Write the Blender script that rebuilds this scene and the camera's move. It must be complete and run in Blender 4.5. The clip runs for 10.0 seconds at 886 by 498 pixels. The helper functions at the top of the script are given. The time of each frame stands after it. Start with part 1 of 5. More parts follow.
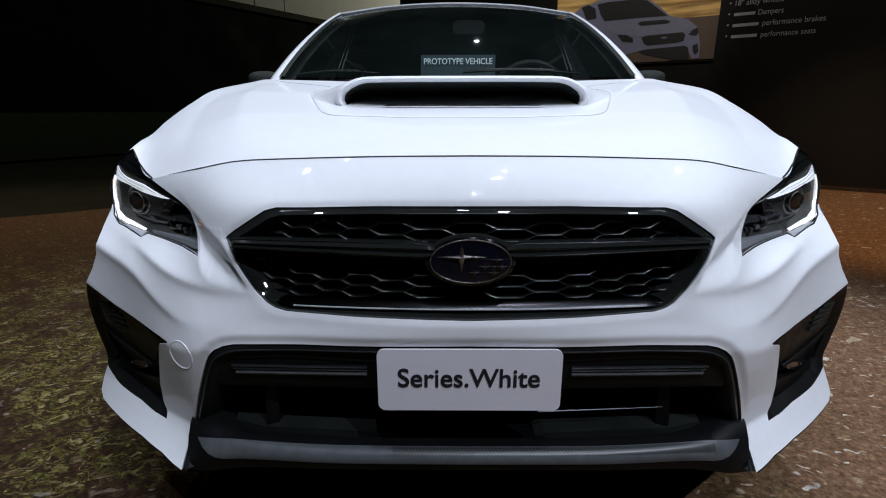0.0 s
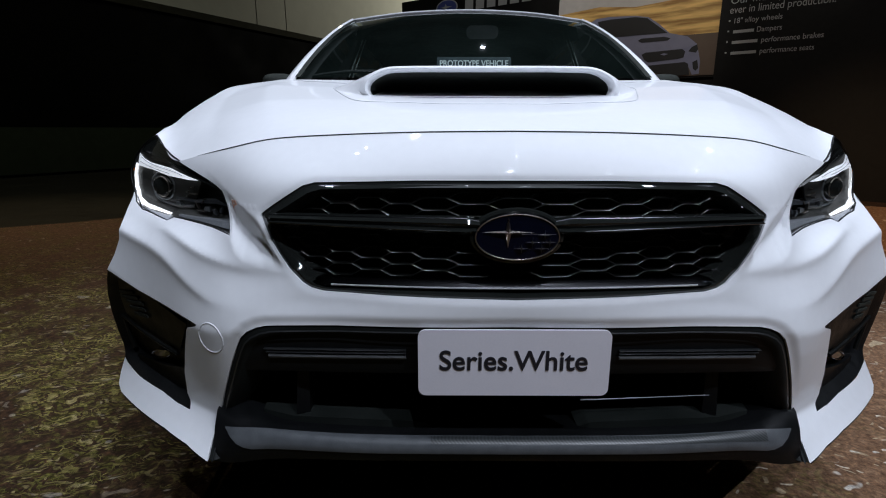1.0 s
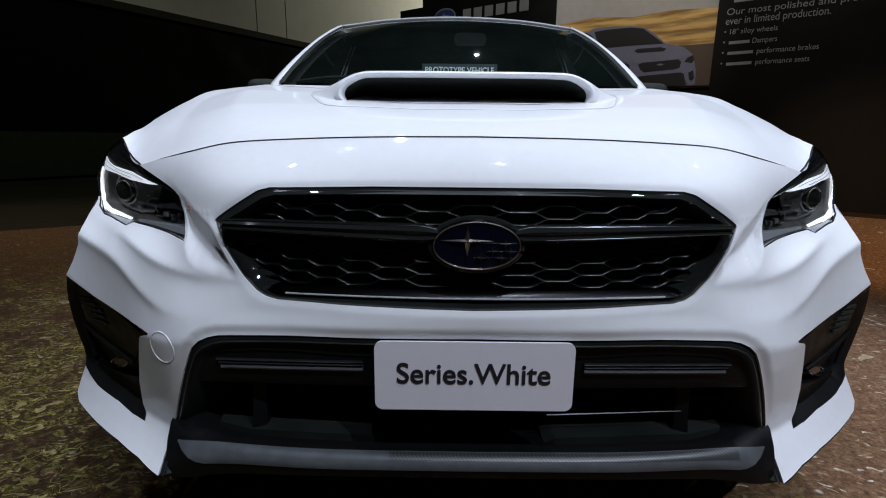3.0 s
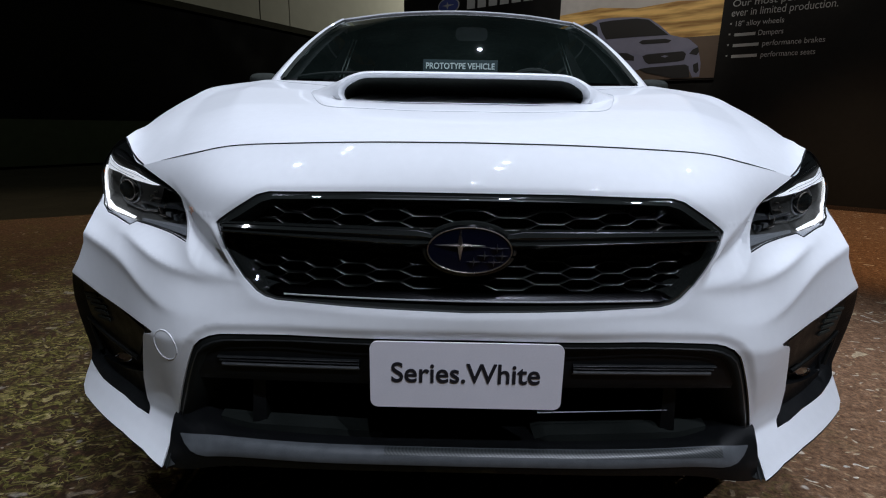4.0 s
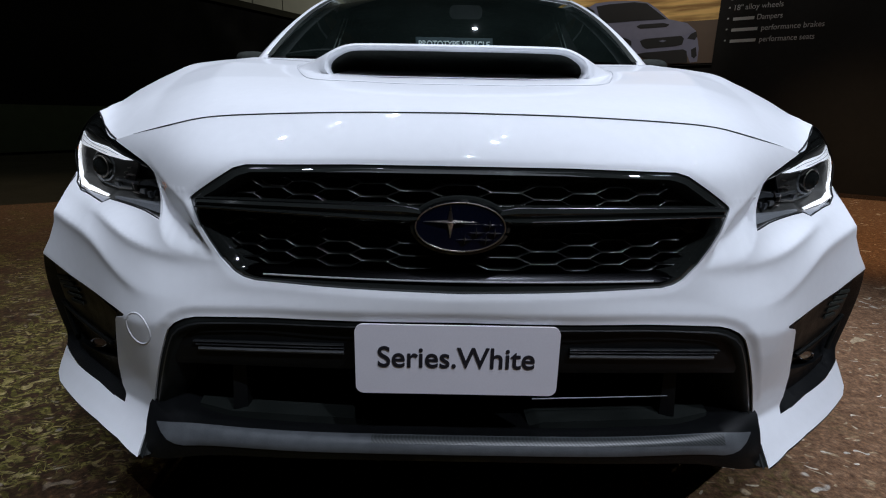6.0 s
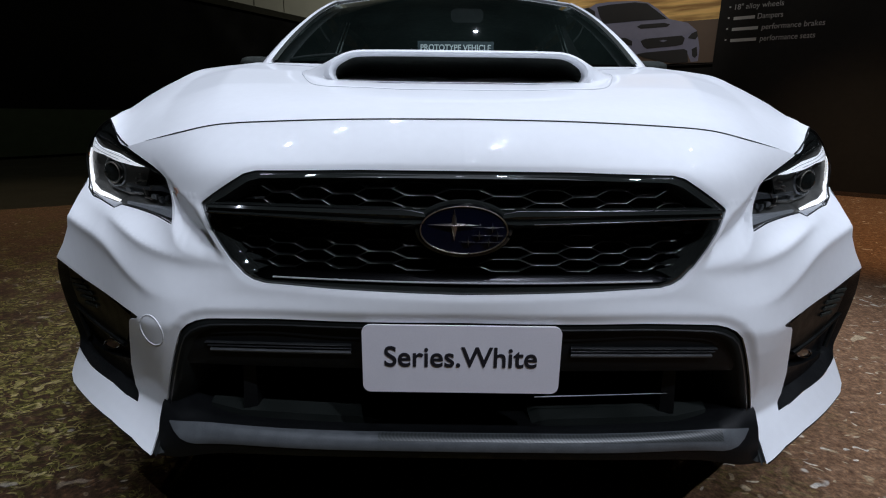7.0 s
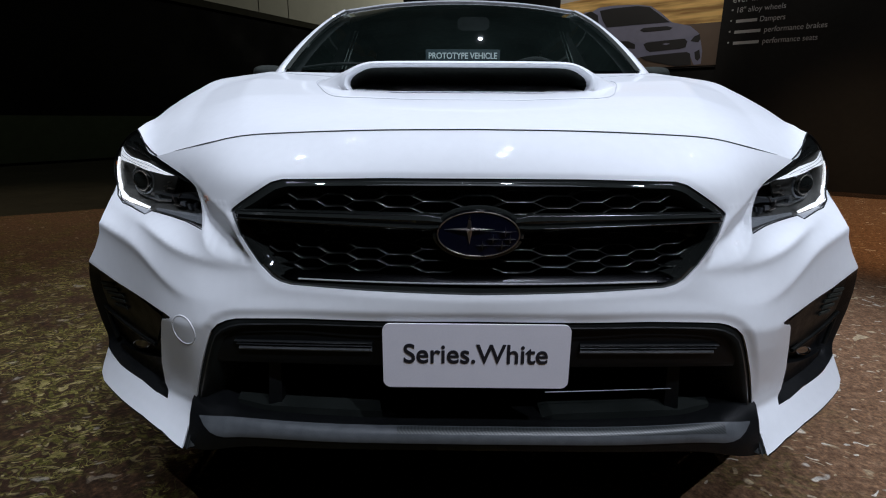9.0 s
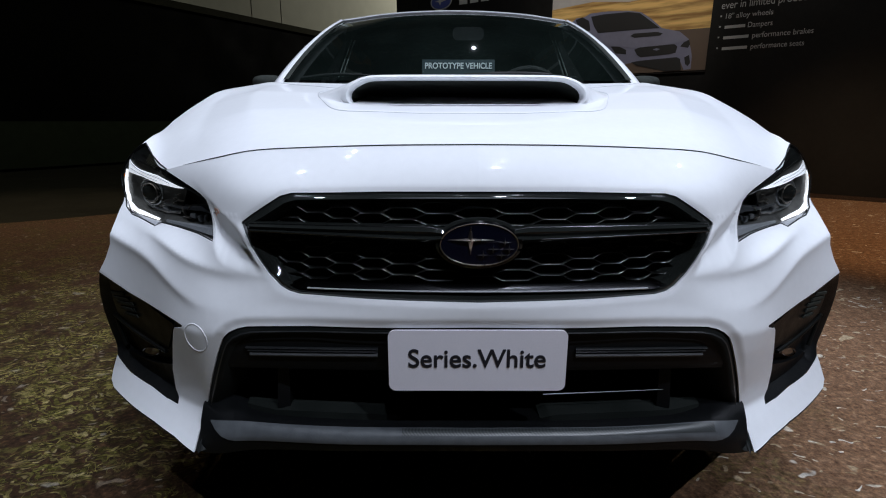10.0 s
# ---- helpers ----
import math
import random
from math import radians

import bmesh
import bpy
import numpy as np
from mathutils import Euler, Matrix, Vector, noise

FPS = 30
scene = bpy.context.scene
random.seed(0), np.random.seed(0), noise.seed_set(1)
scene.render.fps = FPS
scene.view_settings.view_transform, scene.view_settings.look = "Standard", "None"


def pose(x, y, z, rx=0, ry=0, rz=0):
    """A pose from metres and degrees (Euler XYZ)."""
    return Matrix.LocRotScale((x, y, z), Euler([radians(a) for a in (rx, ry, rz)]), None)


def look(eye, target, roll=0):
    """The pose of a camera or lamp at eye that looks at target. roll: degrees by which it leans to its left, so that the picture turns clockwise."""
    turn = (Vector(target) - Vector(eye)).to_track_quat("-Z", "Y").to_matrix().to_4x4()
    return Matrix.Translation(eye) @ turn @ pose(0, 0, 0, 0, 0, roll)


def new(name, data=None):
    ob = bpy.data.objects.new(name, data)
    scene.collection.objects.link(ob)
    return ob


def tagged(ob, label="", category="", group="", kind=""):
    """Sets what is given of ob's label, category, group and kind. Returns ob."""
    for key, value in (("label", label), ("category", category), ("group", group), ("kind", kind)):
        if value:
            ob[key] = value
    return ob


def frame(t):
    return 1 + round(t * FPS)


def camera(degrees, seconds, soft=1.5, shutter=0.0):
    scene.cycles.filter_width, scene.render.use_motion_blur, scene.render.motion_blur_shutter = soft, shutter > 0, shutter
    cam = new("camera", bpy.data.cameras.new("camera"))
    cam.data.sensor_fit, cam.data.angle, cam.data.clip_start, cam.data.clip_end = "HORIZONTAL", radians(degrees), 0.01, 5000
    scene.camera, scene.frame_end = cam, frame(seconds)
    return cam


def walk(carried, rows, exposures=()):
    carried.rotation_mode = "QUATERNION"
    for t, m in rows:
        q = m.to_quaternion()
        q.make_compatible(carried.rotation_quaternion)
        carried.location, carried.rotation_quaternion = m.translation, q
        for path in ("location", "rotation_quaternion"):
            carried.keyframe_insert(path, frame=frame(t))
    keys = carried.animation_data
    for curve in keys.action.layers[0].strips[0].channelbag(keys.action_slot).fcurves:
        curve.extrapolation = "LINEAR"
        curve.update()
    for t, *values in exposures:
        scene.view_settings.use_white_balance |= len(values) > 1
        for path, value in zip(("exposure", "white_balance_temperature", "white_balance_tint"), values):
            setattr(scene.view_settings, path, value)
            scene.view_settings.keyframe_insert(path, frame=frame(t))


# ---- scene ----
cam = camera(83.0, 10.0, 1.1)
PATH = [
    (0, (-0.039, -0.005, 0.921), (-0.056, 1.921, 0.381), -0.1),
    (0.2, (-0.104, 0.008, 0.864), (-0.107, 1.942, 0.357), 0.2),
    (0.5, (-0.122, 0.008, 0.843), (-0.122, 1.95, 0.369), 0.2),
    (1, (-0.118, 0.005, 0.845), (-0.122, 1.95, 0.378), 0.1),
    (1.5, (-0.123, 0.003, 0.841), (-0.143, 1.949, 0.381), -0.1),
    (2, (-0.131, 0.012, 0.845), (-0.155, 1.961, 0.397), -0.1),
    (2.5, (-0.099, 0.024, 0.846), (-0.106, 1.976, 0.411), 0.6),
    (2.7, (-0.072, 0.033, 0.839), (-0.076, 1.986, 0.409), 0.6),
    (3.8, (-0.038, 0.02, 0.861), (-0.047, 1.963, 0.388), 0.9),
    (4, (-0.037, 0.015, 0.868), (-0.051, 1.957, 0.391), 1.0),
    (4.5, (-0.035, 0.014, 0.868), (-0.053, 1.952, 0.373), 0.9),
    (5, (-0.033, 0.04, 0.854), (-0.049, 1.972, 0.34), 1.0),
    (5.5, (-0.025, 0.058, 0.842), (-0.03, 1.987, 0.315), 1.0),
    (5.7, (-0.026, 0.06, 0.839), (-0.023, 1.99, 0.315), 1.2),
    (6.8, (-0.028, 0.042, 0.845), (-0.028, 1.974, 0.326), 0.7),
    (7, (-0.03, 0.037, 0.848), (-0.035, 1.969, 0.329), 0.7),
    (7.5, (-0.035, 0.032, 0.854), (-0.042, 1.966, 0.345), 0.9),
    (8, (-0.035, 0.026, 0.862), (-0.048, 1.962, 0.358), 0.9),
    (8.5, (-0.036, 0.016, 0.861), (-0.058, 1.949, 0.349), 0.4),
    (9, (-0.05, -0.011, 0.861), (-0.07, 1.923, 0.353), 0.3),
    (9.5, (-0.066, -0.042, 0.875), (-0.074, 1.895, 0.378), 0.3),
    (10, (-0.065, -0.049, 0.883), (-0.06, 1.888, 0.387), 0.1),
]
walk(cam, [(t, look(eye, target, roll)) for t, eye, target, roll in PATH], [(0, -.03), (2.5, -.03), (4, -.10), (8.5, -.08), (9.5, -.01), (10, -.01)])

# ---- world, lamps ----
world = bpy.data.worlds.new("hall_air")
scene.world = world
world.use_nodes = True
world.node_tree.nodes["Background"].inputs[0].default_value = (0.55, 0.65, 0.9, 1)
world.node_tree.nodes["Background"].inputs[1].default_value = 0.010


def spot(eye, target, watts, cone=70, radius=0.07, colour=(1.0, 0.97, 0.95), soft=0.6):
    data = bpy.data.lights.new("spot_lamp", "SPOT")
    data.energy, data.spot_size, data.spot_blend = watts, radians(cone), soft
    data.shadow_soft_size, data.color = radius, colour
    ob = new("spot_lamp", data)
    ob.matrix_world = look(eye, target)
    return ob


COOL = (0.862, 0.945, 1.12)
for x, y, watts in ((-2.0, 3.3, 105), (0.75, 3.6, 130), (2.7, 3.3, 165), (0.9, 1.6, 82), (-0.9, 1.4, 66), (0.1, 2.6, 90)):
    spot((x, y, 5.6), (x * 0.2, 1.2 + 0.1 * y, 0.8), watts, 54, colour=COOL)
spot((0.52, 6.2, 5.6), (0.1, 1.8, 0.8), 100, 54, 0.04, COOL)
for x, y, watts, wide in ((-2.57, 1.33, 95, .04), (-1.8, 1.23, 22, .03), (-1.68, 1.34, 22, .03), (0.74, -0.25, 150, .05), (0.82, 0.3, 40, .03), (3.6, 0.7, 120, .02), (4.2, 2.5, 40, .02), (4.5, 1.0, 40, .02), (0.5, -2.2, 290, .03), (2.4, -2.3, 540, .03)):
    spot((x, y, 5.4), (x * 0.1, 0.9, 0.5), watts, 46, wide, COOL)
spot((3.6, 2.4, 5.4), (3.9, 4.3, 0.0), 820, 50, colour=(1.0, 0.68, 0.42))
spot((-4.2, 3.4, 5.4), (-4.2, 3.2, 0.0), 330, 80, colour=(1.0, 0.80, 0.62))
spot((2.2, 3.6, 5.2), (3.9, 6.3, 2.1), 130, 80, colour=(1.0, 0.96, 0.9))
spot((0.9, 4.7, 5.2), (2.35, 7.45, 2.3), 230, 42, colour=(1.0, 0.96, 0.9))
spot((0.0, 6.0, 5.2), (0.5, 8.7, 2.7), 90, 70, colour=(0.95, 0.97, 1.0))
spot((4.5, 21.0, 6.6), (-1.5, 21.0, 5.4), 1050, 90, 0.3, (1.0, 0.97, 0.84))
spot((-4.5, 5.0, 9.5), (-7.0, 8.0, 0.0), 300, 90, 0.3, (0.95, 1.0, 0.85))


# ---- materials ----
def material(name, colour, rough=0.5, metal=0.0, coat=0.0, grain=0.0, scale=60.0, bump=0.0, spec=0.5):
    m = bpy.data.materials.new(name)
    m.use_nodes = True
    nt = m.node_tree
    b = nt.nodes["Principled BSDF"]
    b.inputs["Base Color"].default_value = (*colour, 1)
    b.inputs["Roughness"].default_value = rough
    b.inputs["Metallic"].default_value = metal
    b.inputs["Coat Weight"].default_value = coat
    b.inputs["Coat Roughness"].default_value = 0.03
    b.inputs["Specular IOR Level"].default_value = spec
    if grain or bump:
        tc = nt.nodes.new("ShaderNodeTexCoord")
        fine = nt.nodes.new("ShaderNodeTexNoise")
        fine.inputs["Scale"].default_value, fine.inputs["Detail"].default_value = scale, 6
        wide = nt.nodes.new("ShaderNodeTexNoise")
        wide.inputs["Scale"].default_value, wide.inputs["Detail"].default_value = scale * 0.06, 4
        nt.links.new(tc.outputs["Object"], fine.inputs["Vector"])
        nt.links.new(tc.outputs["Object"], wide.inputs["Vector"])
        add = nt.nodes.new("ShaderNodeMath")
        add.operation = "ADD"
        nt.links.new(fine.outputs["Fac"], add.inputs[0])
        nt.links.new(wide.outputs["Fac"], add.inputs[1])
        if grain:
            ramp = nt.nodes.new("ShaderNodeMapRange")
            ramp.inputs["From Min"].default_value, ramp.inputs["From Max"].default_value = 0.7, 1.3
            ramp.inputs["To Min"].default_value, ramp.inputs["To Max"].default_value = 1 - grain, 1 + grain
            nt.links.new(add.outputs[0], ramp.inputs["Value"])
            mul = nt.nodes.new("ShaderNodeVectorMath")
            mul.operation = "SCALE"
            mul.inputs[0].default_value = colour
            nt.links.new(ramp.outputs[0], mul.inputs["Scale"])
            nt.links.new(mul.outputs[0], b.inputs["Base Color"])
            rr = nt.nodes.new("ShaderNodeMapRange")
            rr.inputs["From Min"].default_value, rr.inputs["From Max"].default_value = 0.3, 0.7
            rr.inputs["To Min"].default_value, rr.inputs["To Max"].default_value = rough * (1 - grain), min(1, rough * (1 + grain))
            nt.links.new(wide.outputs["Fac"], rr.inputs["Value"])
            nt.links.new(rr.outputs[0], b.inputs["Roughness"])
        if bump:
            bn = nt.nodes.new("ShaderNodeBump")
            bn.inputs["Strength"].default_value, bn.inputs["Distance"].default_value = bump, 0.002
            nt.links.new(fine.outputs["Fac"], bn.inputs["Height"])
            nt.links.new(bn.outputs[0], b.inputs["Normal"])
    return m


def glowing(name, colour, strength):
    m = material(name, colour, 0.3)
    b = m.node_tree.nodes["Principled BSDF"]
    b.inputs["Emission Color"].default_value = (*colour, 1)
    b.inputs["Emission Strength"].default_value = strength
    return m


def pane(name, tint, gloss=1.0, veil=0.0):
    """A thin sheet: what is behind shows tinted, with a Fresnel reflection on top and a faint painted haze."""
    m = bpy.data.materials.new(name)
    m.use_nodes = True
    nt = m.node_tree
    nt.nodes.clear()
    out = nt.nodes.new("ShaderNodeOutputMaterial")
    mix = nt.nodes.new("ShaderNodeMixShader")
    clear = nt.nodes.new("ShaderNodeBsdfTransparent")
    clear.inputs[0].default_value = (*tint, 1)
    shine = nt.nodes.new("ShaderNodeBsdfGlossy")
    shine.inputs["Roughness"].default_value = 0.02
    shine.inputs["Color"].default_value = (gloss, gloss, gloss, 1)
    fr = nt.nodes.new("ShaderNodeFresnel")
    fr.inputs["IOR"].default_value = 1.5
    nt.links.new(fr.outputs[0], mix.inputs[0])
    nt.links.new(clear.outputs[0], mix.inputs[1])
    nt.links.new(shine.outputs[0], mix.inputs[2])
    # a little greenish diffuse mixed in, painting the haze over the dark cabin
    if veil:
        film = nt.nodes.new("ShaderNodeBsdfDiffuse")
        film.inputs[0].default_value = (0.34, 0.52, 0.45, 1)
        both = nt.nodes.new("ShaderNodeMixShader")
        ns = nt.nodes.new("ShaderNodeTexNoise")
        ns.inputs["Scale"].default_value = 3.0
        tc = nt.nodes.new("ShaderNodeTexCoord")
        nt.links.new(tc.outputs["Object"], ns.inputs["Vector"])
        amount = nt.nodes.new("ShaderNodeMath")
        amount.operation = "MULTIPLY"
        amount.inputs[1].default_value = veil * 2
        nt.links.new(ns.outputs["Fac"], amount.inputs[0])
        nt.links.new(amount.outputs[0], both.inputs[0])
        nt.links.new(mix.outputs[0], both.inputs[1])
        nt.links.new(film.outputs[0], both.inputs[2])
        nt.links.new(both.outputs[0], out.inputs[0])
    else:
        nt.links.new(mix.outputs[0], out.inputs[0])
    return m


PAINT = material("white_paint", (0.80, 0.81, 0.83), 0.62, 0, 0.45, 0.02, 900, 0.0, 0.15)
PAINT.node_tree.nodes["Principled BSDF"].inputs["Coat IOR"].default_value = 1.4
PAINT.node_tree.nodes["Principled BSDF"].inputs["Coat Roughness"].default_value = 0.025
GLOSS = material("gloss_black", (0.012, 0.0135, 0.0125), 0.3, 0, 1.0, 0.15, 200, 0.0, 0.0)
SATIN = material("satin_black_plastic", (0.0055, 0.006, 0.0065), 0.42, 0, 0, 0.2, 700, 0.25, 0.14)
GREYP = material("dark_grey_plastic", (0.060, 0.063, 0.066), 0.40, 0, 0, 0.2, 700, 0.2)
VENTGREY = material("vent_dark_plastic", (0.006, 0.0065, 0.006), 0.4, 0, 0, 0.2, 500, 0.15, 0.14)
SLAT = material("slat_dark_plastic", (0.013, 0.014, 0.0145), 0.40, 0, 0, 0.2, 700, 0.2)
# lighter than the satin lip, to paint the light on its front
LIPLIT = material("lip_lit_plastic", (0.090, 0.097, 0.104), 0.42, 0, 0, 0.2, 700, 0.2, 0.35)
DECK = material("deck_grey_plastic", (0.010, 0.0125, 0.011), 0.6, 0, 0, 0.2, 300, 0.1, 0.3)
VOID = material("matt_black", (0.036, 0.040, 0.035), 0.9, 0, 0, 0.3, 80, 0.0, 0.08)
DARKCH = material("dark_chrome", (0.16, 0.16, 0.17), 0.16, 1.0, 0, 0.1, 150)
CELLS = material("honeycomb_black", (0.055, 0.058, 0.054), 0.24, 0.93, 0.0, 0.1, 150)
CHROME = material("chrome", (0.55, 0.49, 0.45), 0.28, 1.0, 0, 0.05, 150)
BLUE = material("deep_blue_enamel", (0.002, 0.003, 0.010), 0.15, 0, 1.0, 0.1, 200)
GLASS = pane("windscreen_glass", (0.58, 0.66, 0.62), veil=0.009)
SIDEGLASS = pane("side_glass", (0.42, 0.47, 0.45))
LENS = pane("headlight_lens_glass", (0.93, 0.94, 0.95), 0.7)
DISH = material("grey_reflector", (0.32, 0.34, 0.36), 0.40, 1.0, 0, 0.15, 120)
HOUSING = material("lamp_housing_dark", (0.050, 0.050, 0.046), 0.35, 0, 0, 0.2, 200, 0.1, 0.3)
LED = glowing("white_led", (0.95, 0.97, 1.0), 1.15)
LEDSOFT = glowing("soft_white_led", (0.90, 0.93, 0.97), 0.55)
LEDGE = material("lamp_ledge_grey", (0.20, 0.21, 0.22), 0.4, 0, 0, 0.1, 200)
AMBER = material("amber_plastic", (0.75, 0.20, 0.03), 0.25, 0, 0.5, 0.1, 200)
RUBBER = material("tyre_rubber", (0.02, 0.02, 0.02), 0.75, 0, 0, 0.25, 120, 0.3)
ALLOY = material("dark_alloy", (0.07, 0.07, 0.075), 0.28, 1.0, 0.3, 0.1, 120)
PLATE = material("plate_plastic", (0.74, 0.72, 0.77), 0.38, 0, 0, 0.03, 300)
INK = material("black_ink", (0.012, 0.012, 0.018), 0.5, 0, 0, 0.1, 400)
WHITEINK = material("pale_print", (0.40, 0.41, 0.41), 0.6, 0, 0, 0.1, 200)
SILVER = material("silver_plastic", (0.46, 0.47, 0.50), 0.4, 0, 0, 0.06, 200)
CARDBLUE = material("sign_card_print", (0.014, 0.034, 0.044), 0.5, 0, 0, 0.1, 200)
CABIN = material("cabin_black_trim", (0.008, 0.0085, 0.009), 0.7, 0, 0, 0.2, 300, 0.2)
CABINGREY = material("cabin_grey_trim", (0.50, 0.54, 0.52), 0.6, 0, 0, 0.1, 200)
CLOTH = material("seat_cloth", (0.009, 0.009, 0.010), 0.9, 0, 0, 0.3, 500, 0.4)
DRAPE = material("black_drape", (0.0016, 0.0018, 0.0016), 0.95, 0, 0, 0.4, 12, 0.0, 0.1)
PALEWALL = material("pale_wall_paint", (0.55, 0.55, 0.47), 0.85, 0, 0, 0.06, 3, 0.1)
BARRIER = material("grey_green_panel", (0.046, 0.058, 0.034), 0.8, 0, 0, 0.15, 6, 0.0, 0.1)
PANELBLK = material("black_laminate", (0.0085, 0.0082, 0.0075), 0.55, 0, 0, 0.25, 20, 0.0, 0.2)
CEIL = material("ceiling_black", (0.02, 0.02, 0.02), 0.9, 0, 0, 0.2, 5)


def carbon_hatch():
    """Satin black with a fine diagonal weave."""
    m = material("woven_black_film", (0.05, 0.054, 0.06), 0.36)
    nt = m.node_tree
    b = nt.nodes["Principled BSDF"]
    tc = nt.nodes.new("ShaderNodeTexCoord")
    mp = nt.nodes.new("ShaderNodeMapping")
    mp.inputs["Rotation"].default_value = (0, radians(55), 0)
    wv = nt.nodes.new("ShaderNodeTexWave")
    wv.inputs["Scale"].default_value = 85
    wv.bands_direction = "X"
    nt.links.new(tc.outputs["Object"], mp.inputs["Vector"])
    nt.links.new(mp.outputs[0], wv.inputs["Vector"])
    rp = nt.nodes.new("ShaderNodeValToRGB")
    rp.color_ramp.elements[0].color = (0.024, 0.028, 0.028, 1)
    rp.color_ramp.elements[1].color = (0.066, 0.071, 0.072, 1)
    nt.links.new(wv.outputs["Fac"], rp.inputs[0])
    nt.links.new(rp.outputs[0], b.inputs["Base Color"])
    return m


HATCH = carbon_hatch()


def litter_print():
    """Printed floor: leaf litter and grass, greener to one side, bare brown soil with pale chips to the other."""
    m = bpy.data.materials.new("leaf_litter_print")
    m.use_nodes = True
    nt = m.node_tree
    b = nt.nodes["Principled BSDF"]
    b.inputs["Roughness"].default_value = 0.8
    b.inputs["Specular IOR Level"].default_value = 0.12
    tc = nt.nodes.new("ShaderNodeTexCoord")

    def node(kind, **kw):
        n = nt.nodes.new(kind)
        for k, v in kw.items():
            n.inputs[k.replace("_", " ")].default_value = v
        return n

    def link(a, c):
        nt.links.new(a, c)

    def noisy(scale, detail=5.0, rough=0.6, vec=None):
        n = node("ShaderNodeTexNoise", Scale=scale, Detail=detail, Roughness=rough)
        link(vec or tc.outputs["Object"], n.inputs["Vector"])
        return n

    def ramp(src, stops):
        r = nt.nodes.new("ShaderNodeValToRGB")
        while len(r.color_ramp.elements) < len(stops):
            r.color_ramp.elements.new(0.5)
        for e, (p, c) in zip(r.color_ramp.elements, stops):
            e.position, e.color = p, (*c, 1)
        link(src, r.inputs[0])
        return r.outputs[0]

    def mix(fac, a, c, mode="MIX"):
        n = nt.nodes.new("ShaderNodeMix")
        n.data_type, n.blend_type = "RGBA", mode
        if isinstance(fac, float):
            n.inputs[0].default_value = fac
        else:
            link(fac, n.inputs[0])
        for s, v in ((n.inputs[6], a), (n.inputs[7], c)):
            if isinstance(v, tuple):
                s.default_value = (*v, 1)
            else:
                link(v, s)
        return n.outputs[2]

    def leaves(scale, turn, stretch, seed, size):
        """Blade shaped flecks: stretched cells, bent by noise; gives mask and cell colour."""
        bend = noisy(9.0, 2.0)
        off = nt.nodes.new("ShaderNodeVectorMath")
        off.operation = "MULTIPLY_ADD"
        link(bend.outputs["Color"], off.inputs[0])
        off.inputs[1].default_value = (0.16, 0.16, 0)
        link(tc.outputs["Object"], off.inputs[2])
        mp = node("ShaderNodeMapping")
        mp.inputs["Rotation"].default_value = (0, 0, radians(turn))
        mp.inputs["Scale"].default_value = (1, stretch, 1)
        mp.inputs["Location"].default_value = (seed, seed * 0.7, 0)
        link(off.outputs[0], mp.inputs["Vector"])
        v = node("ShaderNodeTexVoronoi", Scale=scale, Randomness=1.0)
        link(mp.outputs[0], v.inputs["Vector"])
        k = node("ShaderNodeMapRange")
        k.inputs["From Min"].default_value, k.inputs["From Max"].default_value = size, size * 0.72
        link(v.outputs["Distance"], k.inputs["Value"])
        return k.outputs[0], v.outputs["Color"]

    base = ramp(noisy(38, 8.0, 0.7).outputs["Fac"], [(0.32, (0.008, 0.004, 0.002)), (0.52, (0.027, 0.014, 0.007)), (0.70, (0.066, 0.034, 0.016))])
    soil = ramp(noisy(30, 9.0, 0.72).outputs["Fac"], [(0.30, (0.070, 0.035, 0.018)), (0.52, (0.168, 0.094, 0.053)), (0.72, (0.28, 0.172, 0.105))])
    sep = nt.nodes.new("ShaderNodeSeparateXYZ")
    link(tc.outputs["Object"], sep.inputs[0])
    drift = noisy(0.9, 3.0)
    side = nt.nodes.new("ShaderNodeMath")
    side.operation = "MULTIPLY_ADD"
    link(drift.outputs["Fac"], side.inputs[0])
    side.inputs[1].default_value = 1.6
    link(sep.outputs["X"], side.inputs[2])
    bare = node("ShaderNodeMapRange")
    bare.inputs["From Min"].default_value, bare.inputs["From Max"].default_value = 0.6, 1.9
    link(side.outputs[0], bare.inputs["Value"])
    far = node("ShaderNodeMapRange")
    far.inputs["From Min"].default_value, far.inputs["From Max"].default_value = 2.0, 4.2
    far.inputs["To Max"].default_value = 0.6
    link(sep.outputs["Y"], far.inputs["Value"])
    lush = node("ShaderNodeMath")
    lush.operation = "MAXIMUM"
    link(far.outputs[0], lush.inputs[0])
    link(bare.outputs[0], lush.inputs[1])
    ground = mix(lush.outputs[0], base, soil)
    patch = node("ShaderNodeMapRange")
    patch.inputs["From Min"].default_value, patch.inputs["From Max"].default_value = 0.40, 0.55
    link(noisy(4.2, 5.0, 0.6).outputs["Fac"], patch.inputs["Value"])
    keep = nt.nodes.new("ShaderNodeMath")
    keep.operation = "SUBTRACT"
    keep.use_clamp = True
    link(patch.outputs[0], keep.inputs[0])
    link(lush.outputs[0], keep.inputs[1])
    green = ((0.0, (0.013, 0.008, 0.002)), (0.25, (0.036, 0.031, 0.006)), (0.55, (0.073, 0.065, 0.015)), (0.85, (0.138, 0.115, 0.036)), (1.0, (0.25, 0.205, 0.10)))
    out = ground
